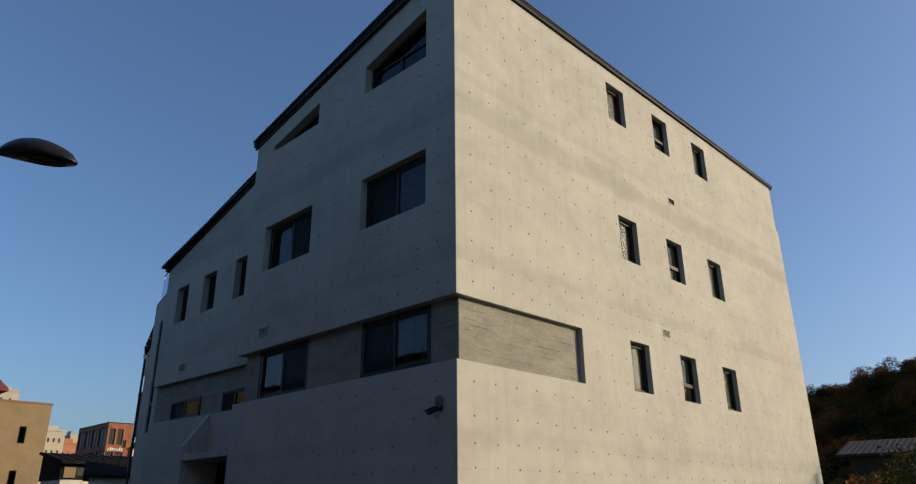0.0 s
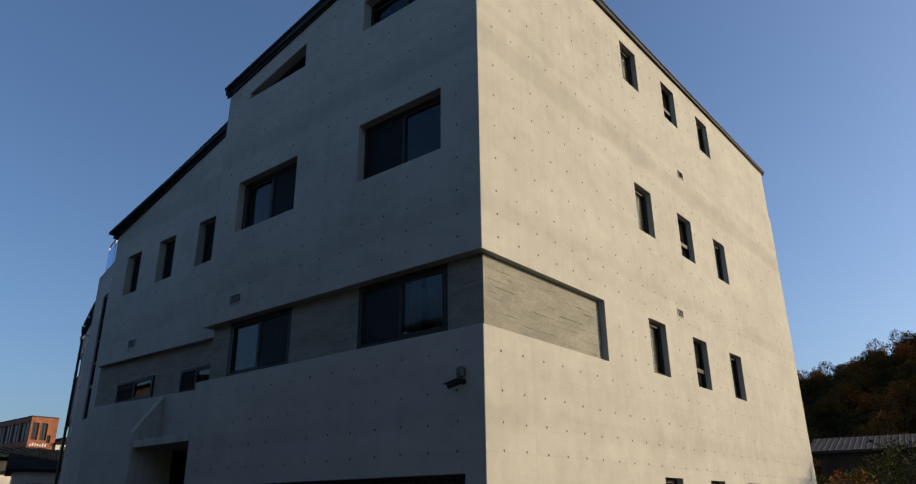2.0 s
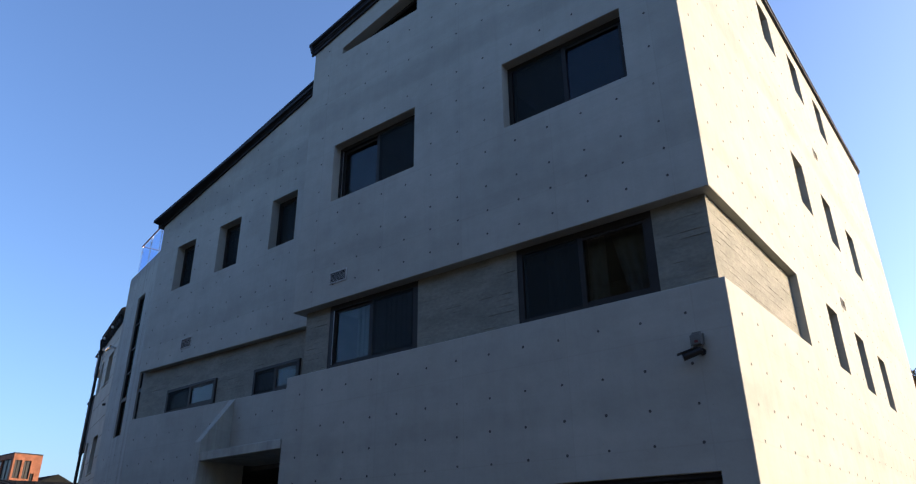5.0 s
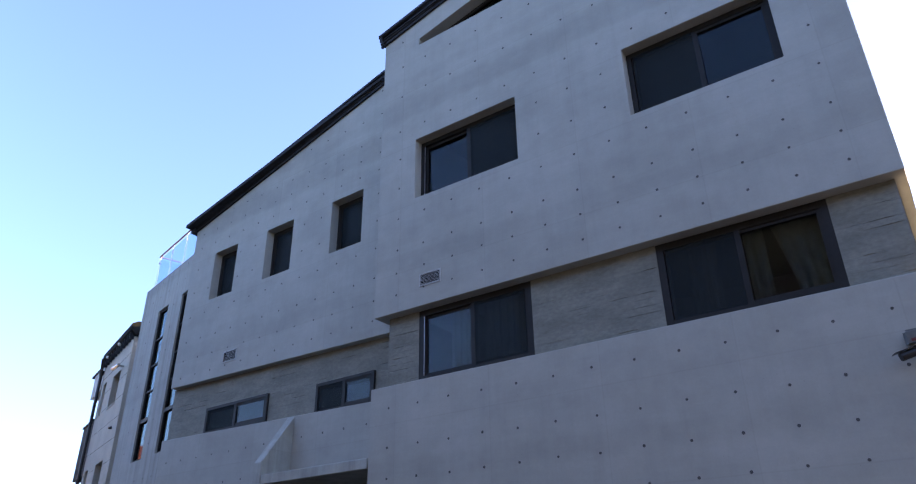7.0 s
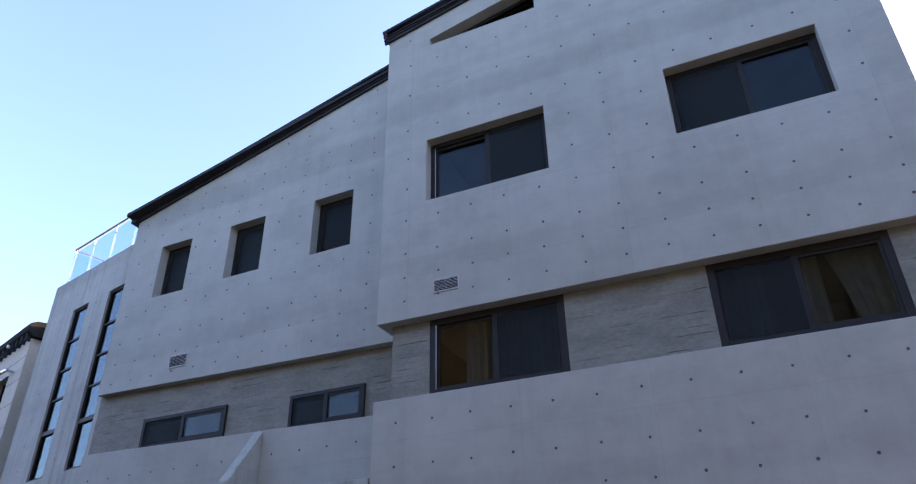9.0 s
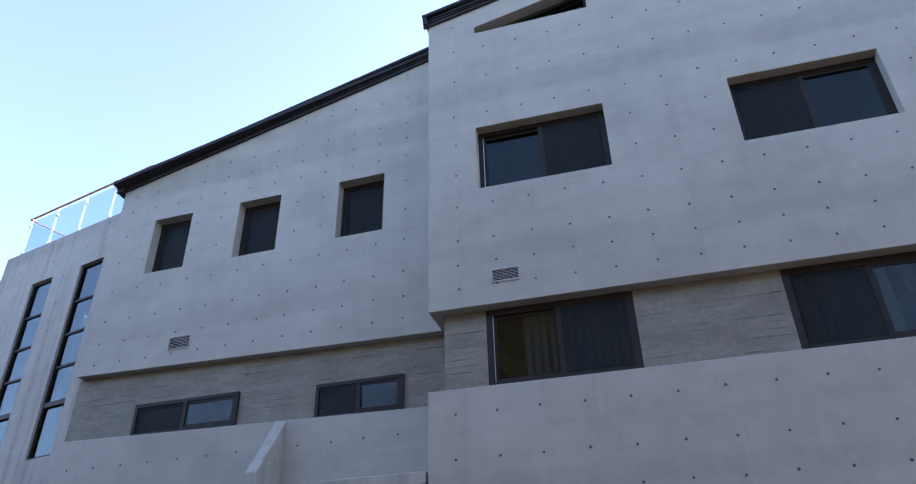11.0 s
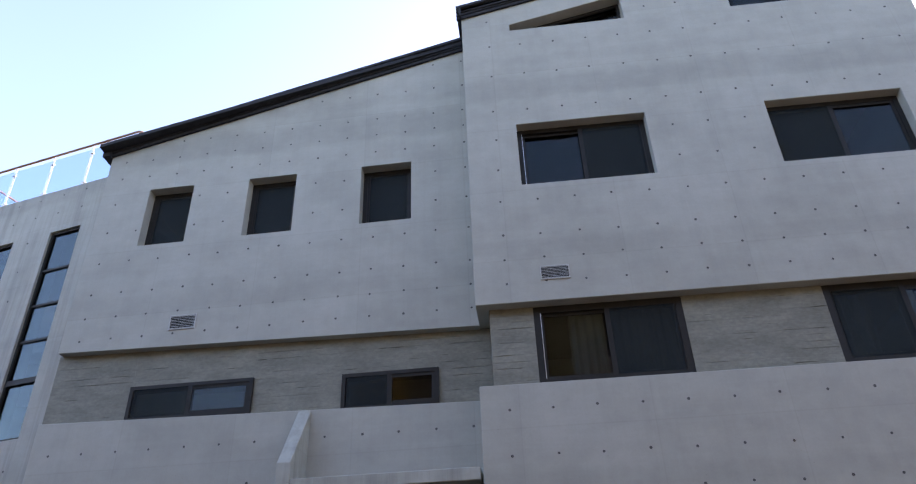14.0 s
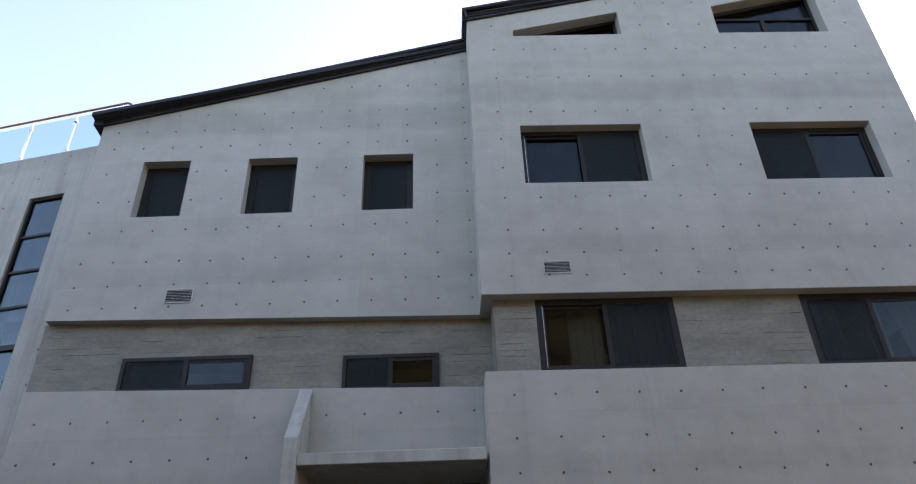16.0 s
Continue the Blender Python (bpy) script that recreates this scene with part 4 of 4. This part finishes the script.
# two further houses along the street, seen at the edge of the cream one
def block_house(name, label, origin, along, w, d, h, wall_m, roof_m, windows=(), eave=0.25, rise=0.8):
    """A plain house with openings through its street wall and a low roof."""
    a = Vector((*along, 0)).normalized()
    n = Vector((-a.y, a.x, 0))
    t = thing(name, label, "house", origin)
    to = lambda u, dd, z: a * u + n * dd + Vector((0, 0, z))
    part("wall", slab(rect(0, w, -1, h), [rect(*x) for x in windows], to, 0.3), wall_m, t)
    part("rear_wall", boxes((0, w, d - 0.3, d, -1, h), to=to), wall_m, t)
    part("side_wall", boxes((0, 0.3, 0.3, d - 0.3, -1, h), to=to), wall_m, t)
    part("side_wall", boxes((w - 0.3, w, 0.3, d - 0.3, -1, h), to=to), wall_m, t)
    part("ceiling_slab", boxes((0.3, w - 0.3, 0.3, d - 0.3, h - 0.2, h - 0.02), to=to), M_FLOOR, t)
    bm = bmesh.new()
    pr = [(-eave, h), (-eave, h + 0.12), (d / 2, h + rise + 0.12), (d + eave, h + 0.12), (d + eave, h)]
    rr = [[bm.verts.new(to(u, dd, z)) for dd, z in pr] for u in (-eave, w + eave)]
    for k in range(5):
        bm.faces.new((rr[0][k], rr[0][(k + 1) % 5], rr[1][(k + 1) % 5], rr[1][k]))
    bm.faces.new(rr[0])
    bm.faces.new(rr[1][::-1])
    bmesh.ops.recalc_face_normals(bm, faces=bm.faces)
    rf = part("roof", bm, roof_m, t)
    u = -eave + 0.2
    while u < w + eave and roof_m in (M_TILE, M_SHEDROOF, M_REDTILE):
        bm = bmesh.new()
        k = rise / (d / 2 + eave)
        rw = 0.02
        vs = [bm.verts.new(to(u + du, dd, h + 0.12 + k * (dd + eave) + dz)) for dd in (-eave - 0.02, d / 2) for du, dz in ((-rw, 0), (0, rw), (rw, 0))]
        bm.faces.new((vs[0], vs[1], vs[4], vs[3]))
        bm.faces.new((vs[1], vs[2], vs[5], vs[4]))
        bm.faces.new((vs[0], vs[2], vs[1]))
        part("roof_rib", bm, roof_m, rf)
        u += 0.36 if roof_m is M_TILE else 0.27
    for u0, u1, z0, z1 in windows:
        win = part("window", ring(u1 - u0, z1 - z0, 0.06, 0.1, 0.18, to, u0, z0), M_FRAME, t)
        part("pane", boxes((u0 + 0.05, u1 - 0.05, 0.13, 0.136, z0 + 0.05, z1 - 0.05), to=to), M_GLASS, win).visible_shadow = False
    return t


wo = NB(3.3, 0, BASE)
wh = thing("white_house", "white rendered house with an overhanging upper storey further along the street", "house", wo)
wto = lambda u, d, z: NB(u, d, z) - wo
part("wall", boxes((3.3, 5.3, 0.6, 6.0, BASE, 9.1), to=wto), M_PALE, wh)
part("upper_storey", boxes((3.3, 5.0, 0.0, 0.59, 8.3, 9.2), to=wto), M_PALE, wh)
part("bay", boxes((3.3, 5.1, 0.02, 0.59, 5.3, 7.2), to=wto), M_SHEDWALL, wh, "dark clad projecting bay")
part("bay_cap", boxes((3.3, 5.16, -0.02, 0.59, 7.2, 7.26), to=wto), M_METAL, wh)
part("roof_edge", boxes((3.25, 5.35, -0.05, 6.0, 9.2, 9.26), to=wto), M_METAL, wh)
block_house("tiled_house", "low pale house with a dark ribbed tile roof", (-39.2, 13.6, -2.9), (0.33, 0.944), 6.5, 4.5, 6.4, M_PALE, M_TILE, [(0.6, 1.7, 4.6, 5.9), (2.6, 3.8, 4.6, 5.9)], 0.3, 0.95)

clad = thing("clad_house", "low white house with a dark clad gable and sheet roof", "house", (-48.0, 14.6, -2.6))
part("wall", boxes((-2.0, 1.4, 0.0, 6.0, -0.5, 6.4)), M_PALE, clad)
bm = bmesh.new()
gable = [(-2.2, 6.3), (1.45, 6.3), (1.45, 7.2), (-2.2, 7.8)]
sides = [[bm.verts.new((x, y, z)) for x, z in gable] for y in (-0.08, 6.0)]
for k in range(4):
    bm.faces.new((sides[0][k], sides[0][(k + 1) % 4], sides[1][(k + 1) % 4], sides[1][k]))
bm.faces.new(sides[0])
bm.faces.new(sides[1][::-1])
bmesh.ops.recalc_face_normals(bm, faces=bm.faces)
part("upper_storey", bm, M_TILE, clad, "dark sheet-clad upper storey")
clad_roof = part("roof", sweep([(-2.4, 7.86), (1.95, 7.16), (1.95, 7.3), (-2.4, 8.0)], (0, -0.25, 0), (0, 6.1, 0), (1, 0, 0)), M_TILE, clad)
for k in range(11):
    part("seam", sweep([(-2.4, 8.0), (1.95, 7.3), (1.95, 7.34), (-2.4, 8.04)], (0, -0.2 + 0.6 * k, 0), (0, -0.16 + 0.6 * k, 0), (1, 0, 0)), M_TILE, clad_roof)
for y0, y1, z0, z1, m in ((0.1, 0.75, 6.4, 7.0, M_TAN), (0.8, 1.25, 6.5, 7.0, M_DARKDOOR), (1.3, 1.75, 6.35, 6.95, M_PALE), (1.85, 3.2, 6.3, 7.0, M_DARKDOOR)):
    part("front_panel", boxes((1.45, 1.52, y0, y1, z0, z1)), m, clad)

# ---- far buildings ----
tan = block_house("tan_building", "tan stuccoed building with narrow dark windows, lit by low sun", (-57.6, 6.0, -2.6), (0.02, 1.0), 10.6, 12.0, 11.8, M_TAN, M_COPPER, [(8.8, 9.25, 9.05, 10.2), (8.7, 9.15, 5.4, 7.25), (6.75, 7.2, 9.0, 10.1)], 0.05, 0.1)
for y in (7.4, 8.5, 9.6):
    part("joint", boxes((-0.03, 0.005, y, y + 0.025, 2.0, 11.75)), M_COPPER, tan)
for z in (7.3, 8.75, 10.2, 11.2):
    part("joint", boxes((-0.03, 0.006, 0.02, 10.5, z, z + 0.04)), M_SHEDWALL, tan)
block_house("red_roofed_house", "house with a red tiled gable roof showing behind the tan building", (-70.0, 6.0, -2.6), (0.02, 1.0), 10.0, 10.0, 14.2, M_TAN, M_REDTILE, (), 0.5, 1.9)

brick = thing("brick_building", "red brick building with tall dark windows and pale sign letters", "building", (-103.3, 37.4, -2.6))
BX = lambda u, d, z: Vector((-d, u, z))
BWIN = [(0.25, 1.03, 13.25, 15.35), (1.3, 2.1, 13.25, 15.35), (2.2, 2.65, 12.9, 13.9), (0.1, 1.1, 10.3, 12.3), (1.3, 2.4, 10.3, 12.3)]
part("wall", slab(rect(0, 3.3, -1, 16.05), [rect(*w) for w in BWIN], BX, 0.4), M_BRICK, brick)
BY = lambda u, d, z: Vector((-u, d, z))
GW = [(0.61 + 2.6 * k, 3.2 + 2.6 * k, z, z + dz) for k in range(4) for z, dz in ((10.4, 2.0), (13.1, 2.4))]
for z0, z1 in ((-1, 10.4), (12.4, 13.1), (15.5, 16.04)):
    part("spandrel", boxes((-11.2, -0.41, 0.0, 0.4, z0, z1)), M_BRICK, brick)
for z0, z1 in ((10.4, 12.4), (13.1, 15.5)):
    for x in (-11.2, -8.6, -6.0, -3.4, -0.6):
        part("pier", boxes((x + 0.05, x + 0.15, 0.0, 0.3, z0 + 0.004, z1 - 0.004)), M_BRICK, brick)
part("roof", boxes((-11.2, 0.0, 0.0, 3.3, 16.05, 16.2)), M_SHEDWALL, brick)
for d in ((-11.2, -0.4, 2.9, 3.3, -1, 16.0), (-11.2, -10.8, 0.4, 2.9, -1, 16.0)):
    part("rear_wall", boxes(d), M_BRICK, brick)
part("floor", boxes((-10.8, -0.4, 0.4, 2.9, 12.5, 12.8)), M_FLOOR, brick)
for ws, to in ((BWIN, BX), (GW, BY)):
    for u0, u1, z0, z1 in ws:
        win = part("window", ring(u1 - u0, z1 - z0, 0.09, 0.15, 0.25, to, u0, z0), M_FRAME, brick)
        part("pane", boxes((u0 + 0.08, u1 - 0.08, 0.18, 0.19, z0 + 0.08, z1 - 0.08), to=to), M_BLACK, win)
        part("mullion", boxes(((u0 + u1) / 2 - 0.05, (u0 + u1) / 2 + 0.05, 0.12, 0.25, z0, z1), to=to), M_FRAME, win)
for k in range(7):
    bm = bmesh.new()
    h = 0.26 + 0.16 * ((k * 7) % 4) / 3
    y = 0.25 + k * 0.3
    vs = [bm.verts.new((x, y + dy, z)) for x in (0.02, 0.08) for dy, z in ((0, 12.45), (0.14, 12.45), (0.22, 12.45 + h), (0.08, 12.45 + h))]
    for f in ((0, 1, 2, 3), (7, 6, 5, 4), (0, 4, 5, 1), (1, 5, 6, 2), (2, 6, 7, 3), (3, 7, 4, 0)):
        bm.faces.new([vs[i] for i in f])
    part("sign_bar", bm, M_SIGN, brick, "pale raised sign stroke")
annex = thing("low_annex", "pale grey-green annex with a small dark gable beside the brick building", "building", (-103.0, 40.75, -2.6))
part("wall", boxes((-8.0, 0.0, 0.0, 4.0, -1, 13.0)), M_PALE, annex)
part("roof", sweep([(-0.2, 13.0), (2.0, 14.0), (4.2, 13.0), (4.2, 12.85), (-0.2, 12.85)], (0.2, 0, 0), (-8.0, 0, 0), (0, 1, 0)), M_TILE, annex)
part("window", boxes((0.0, 0.08, 0.6, 2.0, 11.2, 12.6)), M_DARKDOOR, annex)

for ox, oy, w, h, m in ((-200, 57.7, 4.6, 24.0, M_APT), (-205, 63.0, 5.0, 21.5, M_APT2), (-210, 66.8, 1.9, 24.0, M_APT), (-200, 43.8, 6.4, 32.6, M_APT)):
    apt = thing("apartment_block", "tall pale apartment block far behind the street", "apartment building", (ox, oy, -2.6), "far apartment blocks")
    part("wall", boxes((-10, 0, 0, w, -1, h)), m, apt)
    part("roof", boxes((-10.2, 0.2, -0.2, w + 0.2, h, h + 0.4), (-6, -3, 1, w - 1, h + 0.4, h + 1.6)), m, apt)
    for f in range(int(h / 2.9)):
        for c in range(3):
            y = 0.5 + c * (w - 0.8) / 3
            part("window", boxes((0.0, 0.06, y + 0.15, y + 0.6, 1.0 + f * 2.9, 2.0 + f * 2.9)), M_DARKDOOR, apt)

# ---- yellow brick block across the street, mirrored in the panes ----
opp = thing("yellow_brick_house", "dark brick house with an ochre stair bay across the street", "house", (-6.6, -9.0, -1.0))
OW = [(1.6 + 4.2 * k, 3.6 + 4.2 * k, z, z + 1.5) for k in range(4) for z in (2.6, 5.7, 8.8, 11.9)]
OF = lambda u, d, z: Vector((-u, -d, z))
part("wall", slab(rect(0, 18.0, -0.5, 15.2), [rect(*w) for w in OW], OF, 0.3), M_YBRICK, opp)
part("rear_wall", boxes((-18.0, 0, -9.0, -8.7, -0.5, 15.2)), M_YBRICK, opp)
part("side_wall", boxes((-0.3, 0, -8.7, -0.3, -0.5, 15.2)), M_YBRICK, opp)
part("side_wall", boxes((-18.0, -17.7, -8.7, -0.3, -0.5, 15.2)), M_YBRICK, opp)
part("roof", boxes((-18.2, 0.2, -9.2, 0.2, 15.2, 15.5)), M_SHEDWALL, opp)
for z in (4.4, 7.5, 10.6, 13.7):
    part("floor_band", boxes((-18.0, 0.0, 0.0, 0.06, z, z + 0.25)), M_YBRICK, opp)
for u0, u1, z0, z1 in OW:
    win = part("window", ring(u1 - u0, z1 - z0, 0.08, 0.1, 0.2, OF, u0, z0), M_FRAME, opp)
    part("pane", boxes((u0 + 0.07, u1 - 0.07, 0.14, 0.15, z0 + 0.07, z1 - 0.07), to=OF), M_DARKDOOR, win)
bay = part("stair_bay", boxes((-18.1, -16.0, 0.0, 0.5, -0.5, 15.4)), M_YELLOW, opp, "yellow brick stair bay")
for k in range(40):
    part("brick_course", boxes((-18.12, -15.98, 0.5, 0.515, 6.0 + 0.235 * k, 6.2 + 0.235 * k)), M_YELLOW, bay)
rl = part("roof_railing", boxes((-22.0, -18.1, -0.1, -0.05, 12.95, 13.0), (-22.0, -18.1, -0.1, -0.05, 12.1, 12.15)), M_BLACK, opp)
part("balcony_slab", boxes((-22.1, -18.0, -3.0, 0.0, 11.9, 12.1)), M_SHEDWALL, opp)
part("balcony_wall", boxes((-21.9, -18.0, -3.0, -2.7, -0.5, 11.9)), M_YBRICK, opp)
for k in range(20):
    part("baluster", boxes((-21.95 + 0.2 * k, -21.92 + 0.2 * k, -0.09, -0.06, 12.1, 12.96)), M_BLACK, rl)

# two unseen dark rows, added to cut low skylight on the facade
block_house("sky_blocker_row", "unseen dark row house added across the street to shade the lower facade", (24.0, -7.5, 0.3), (-1.0, 0.0), 28.5, 8.0, 10.4, M_BLOCKER, M_TILE, [(2.0 + 5.2 * k, 4.0 + 5.2 * k, z, z + 1.4) for k in range(5) for z in (1.6, 5.0, 8.2)], 0.3, 1.2)
block_house("sky_blocker_row", "unseen dark row house added further down the street to shade the lower facade", (-27.5, -7.5, -2.2), (-1.0, 0.0), 29.0, 8.0, 12.0, M_BLOCKER, M_TILE, [(2.0 + 5.2 * k, 4.0 + 5.2 * k, z, z + 1.4) for k in range(5) for z in (1.6, 5.0, 8.2)], 0.3, 1.2)
block_house("stuccoed_house", "sunlit tan house further down across the street", (-58.5, -9.0, -2.6), (-1.0, 0.0), 11.5, 8.0, 14.6, M_TAN, M_TILE, [(8.6, 10.0, 9.5, 11.0)], 0.3, 0.9)

# ---- hill, forest, shed and shrubs to the north-east ----
def hill_z(x, y):
    d = max(0.0, (y - 82.0) / 64.0)
    top = max(10.0, min(27.0, 18.6 + (x + 46.0) * 0.3))
    return -1.0 + min(1.0, d) * (top + 1.0) + 1.5 * math.sin(x * 0.07) * min(1, d) + 1.2 * math.sin(y * 0.11 + x * 0.05) * min(1, d)


bm = bmesh.new()
HX, HY = [-150 + 8 * i for i in range(32)], [72 + 7 * i for i in range(20)]
hg = [[bm.verts.new((x, y, hill_z(x, y) - (3.0 if y == 72 else 0))) for y in HY] for x in HX]
for i in range(len(HX) - 1):
    for j in range(len(HY) - 1):
        bm.faces.new((hg[i][j], hg[i + 1][j], hg[i + 1][j + 1], hg[i][j + 1]))
tagged(link("hillside", bm, M_SOIL), "dark wooded hillside soil behind the building", "hill", kind="structure")


def foliage(name, crowns, leaf, count, material, seed, core=0.0):
    """Crowns of many small leaf clumps: each crown (x, y, z, radius, height) is a ragged, lobed shell."""
    rng = np.random.default_rng(seed)
    V, F, base = [], [], 0
    for x, y, z, r, h in crowns:
        n = max(6, int(count * r * r))
        lobes = rng.normal(0, 0.42, (7, 3))
        d = rng.normal(0, 1, (n, 3))
        d /= np.linalg.norm(d, axis=1)[:, None]
        p = np.array((x, y, z)) + (lobes[rng.integers(7, size=n)] * 0.7 + d * rng.uniform(0.35, 0.62, (n, 1))) * (r, r, h)
        a, b = rng.normal(0, 1, (n, 3)), rng.normal(0, 1, (n, 3))
        a *= leaf * rng.uniform(0.5, 1.3, (n, 1)) / np.linalg.norm(a, axis=1)[:, None]
        b *= leaf * rng.uniform(0.4, 1.0, (n, 1)) / np.linalg.norm(b, axis=1)[:, None]
        V.append(np.stack((p - a, p + b, p + a, p - b), 1).reshape(-1, 3))
        F.append(np.arange(4 * n).reshape(-1, 4) + base)
        base += 4 * n
        if core:
            k = 8
            t = np.linspace(0, 2 * np.pi, k, endpoint=False)
            rows = [np.stack((np.cos(t) * s, np.sin(t) * s, np.full(k, u)), 1) * rng.uniform(0.8, 1.15, (k, 1)) for s, u in ((0.35, -0.9), (0.9, -0.35), (0.95, 0.25), (0.55, 0.75), (0.05, 0.95))]
            q = np.array((x, y, z)) + np.concatenate(rows) * (r * core, r * core, h * core)
            V.append(q)
            F.append(np.array([(base + m * k + s, base + m * k + (s + 1) % k, base + (m + 1) * k + (s + 1) % k, base + (m + 1) * k + s) for m in range(4) for s in range(k)]))
            base += len(q)
    me = bpy.data.meshes.new(name)
    me.from_pydata(np.concatenate(V).tolist(), [], np.concatenate(F).tolist())
    me.materials.append(material)
    return new(name, me)


rng = np.random.default_rng(3)
crowns = []
for x in np.arange(-68, 5, 2.5):
    for y in np.arange(88, 153, 3.8):
        xx, yy = x + rng.uniform(-1.5, 1.5), y + rng.uniform(-2.2, 2.2)
        r = rng.uniform(1.4, 2.7)
        if not -0.42 * yy < xx < -0.03 * yy:
            continue
        crowns.append((xx, yy, hill_z(xx, yy) + r * 0.9, r, r * rng.uniform(0.8, 1.2)))
tagged(foliage("autumn_forest", crowns, 0.135, 560, M_FOREST, 7, 0.4), "dark autumn forest of rust and green trees on the hill", "forest", kind="stuff")
block_house("ribbed_shed", "low dark shed with a ribbed sheet-metal roof below the hill", (-11.9, 40.0, 0.0), (1.0, 0.12), 16.0, 7.0, 4.15, M_SHEDWALL, M_SHEDROOF, [(3.0, 5.0, 1.5, 3.2), (8.0, 10.0, 1.5, 3.2)], 0.5, 0.9)


def shrub(name, label, x, y, h, r, material, seed, count=220, leaf=0.06):
    g = ground_z(x)
    t = thing(name, label, "tree", (x, y, g), "shrubs behind the building")
    rnd = random.Random(seed)
    bm = bmesh.new()
    tube(bm, (0, 0, -0.1), (0.05, 0.03, h * 0.55), 0.05, 0.03, 8)
    tips = []
    for k in range(9):
        a = rnd.uniform(0, 6.28)
        s = Vector((0.05, 0.03, h * rnd.uniform(0.2, 0.55)))
        e = s + Vector((math.cos(a) * r * rnd.uniform(0.4, 0.9), math.sin(a) * r * rnd.uniform(0.4, 0.9), h * rnd.uniform(0.15, 0.42)))
        tube(bm, s, e, 0.025, 0.008, 6)
        tips.append(e)
        for _ in range(3):
            e2 = e + Vector((rnd.uniform(-0.4, 0.4) * r, rnd.uniform(-0.4, 0.4) * r, rnd.uniform(0.05, 0.3) * r))
            tube(bm, s.lerp(e, 0.7), e2, 0.012, 0.004, 5)
            tips.append(e2)
    part("trunk", bm, M_BARK, t)
    cr = foliage("crown", [(p.x, p.y, p.z, 0.32 * r, 0.28 * r) for p in tips], leaf, count, material, seed)
    cr.parent = t


shrub("young_tree", "thin young tree with sparse yellow-green leaves", -6.1, 28.4, 4.3, 1.3, M_SHRUB, 1)
shrub("young_tree", "small tree with rust-coloured autumn leaves", -8.9, 30.5, 3.3, 1.1, M_RUST, 2)
shrub("shrub", "green shrub beside the shed", -8.2, 35.5, 4.6, 1.6, M_SHRUB, 3, 160)
shrub("shrub", "green shrub beside the shed", -6.6, 37.0, 4.8, 1.8, M_SHRUB, 4, 140)
shrub("young_tree", "sparse yellow-green tree on the plot beside the building", -4.6, 29.5, 4.8, 1.4, M_SHRUB, 6)
shrub("shrub", "dark green shrub in front of the shed", -8.0, 33.0, 4.3, 1.5, M_SHRUB, 8, 260)
shrub("shrub", "dark green shrub in front of the shed", -9.4, 33.6, 4.0, 1.6, M_SHRUB, 9, 300)
shrub("young_tree", "small tree with rust-coloured autumn leaves", -10.3, 31.5, 2.6, 0.9, M_RUST, 10)
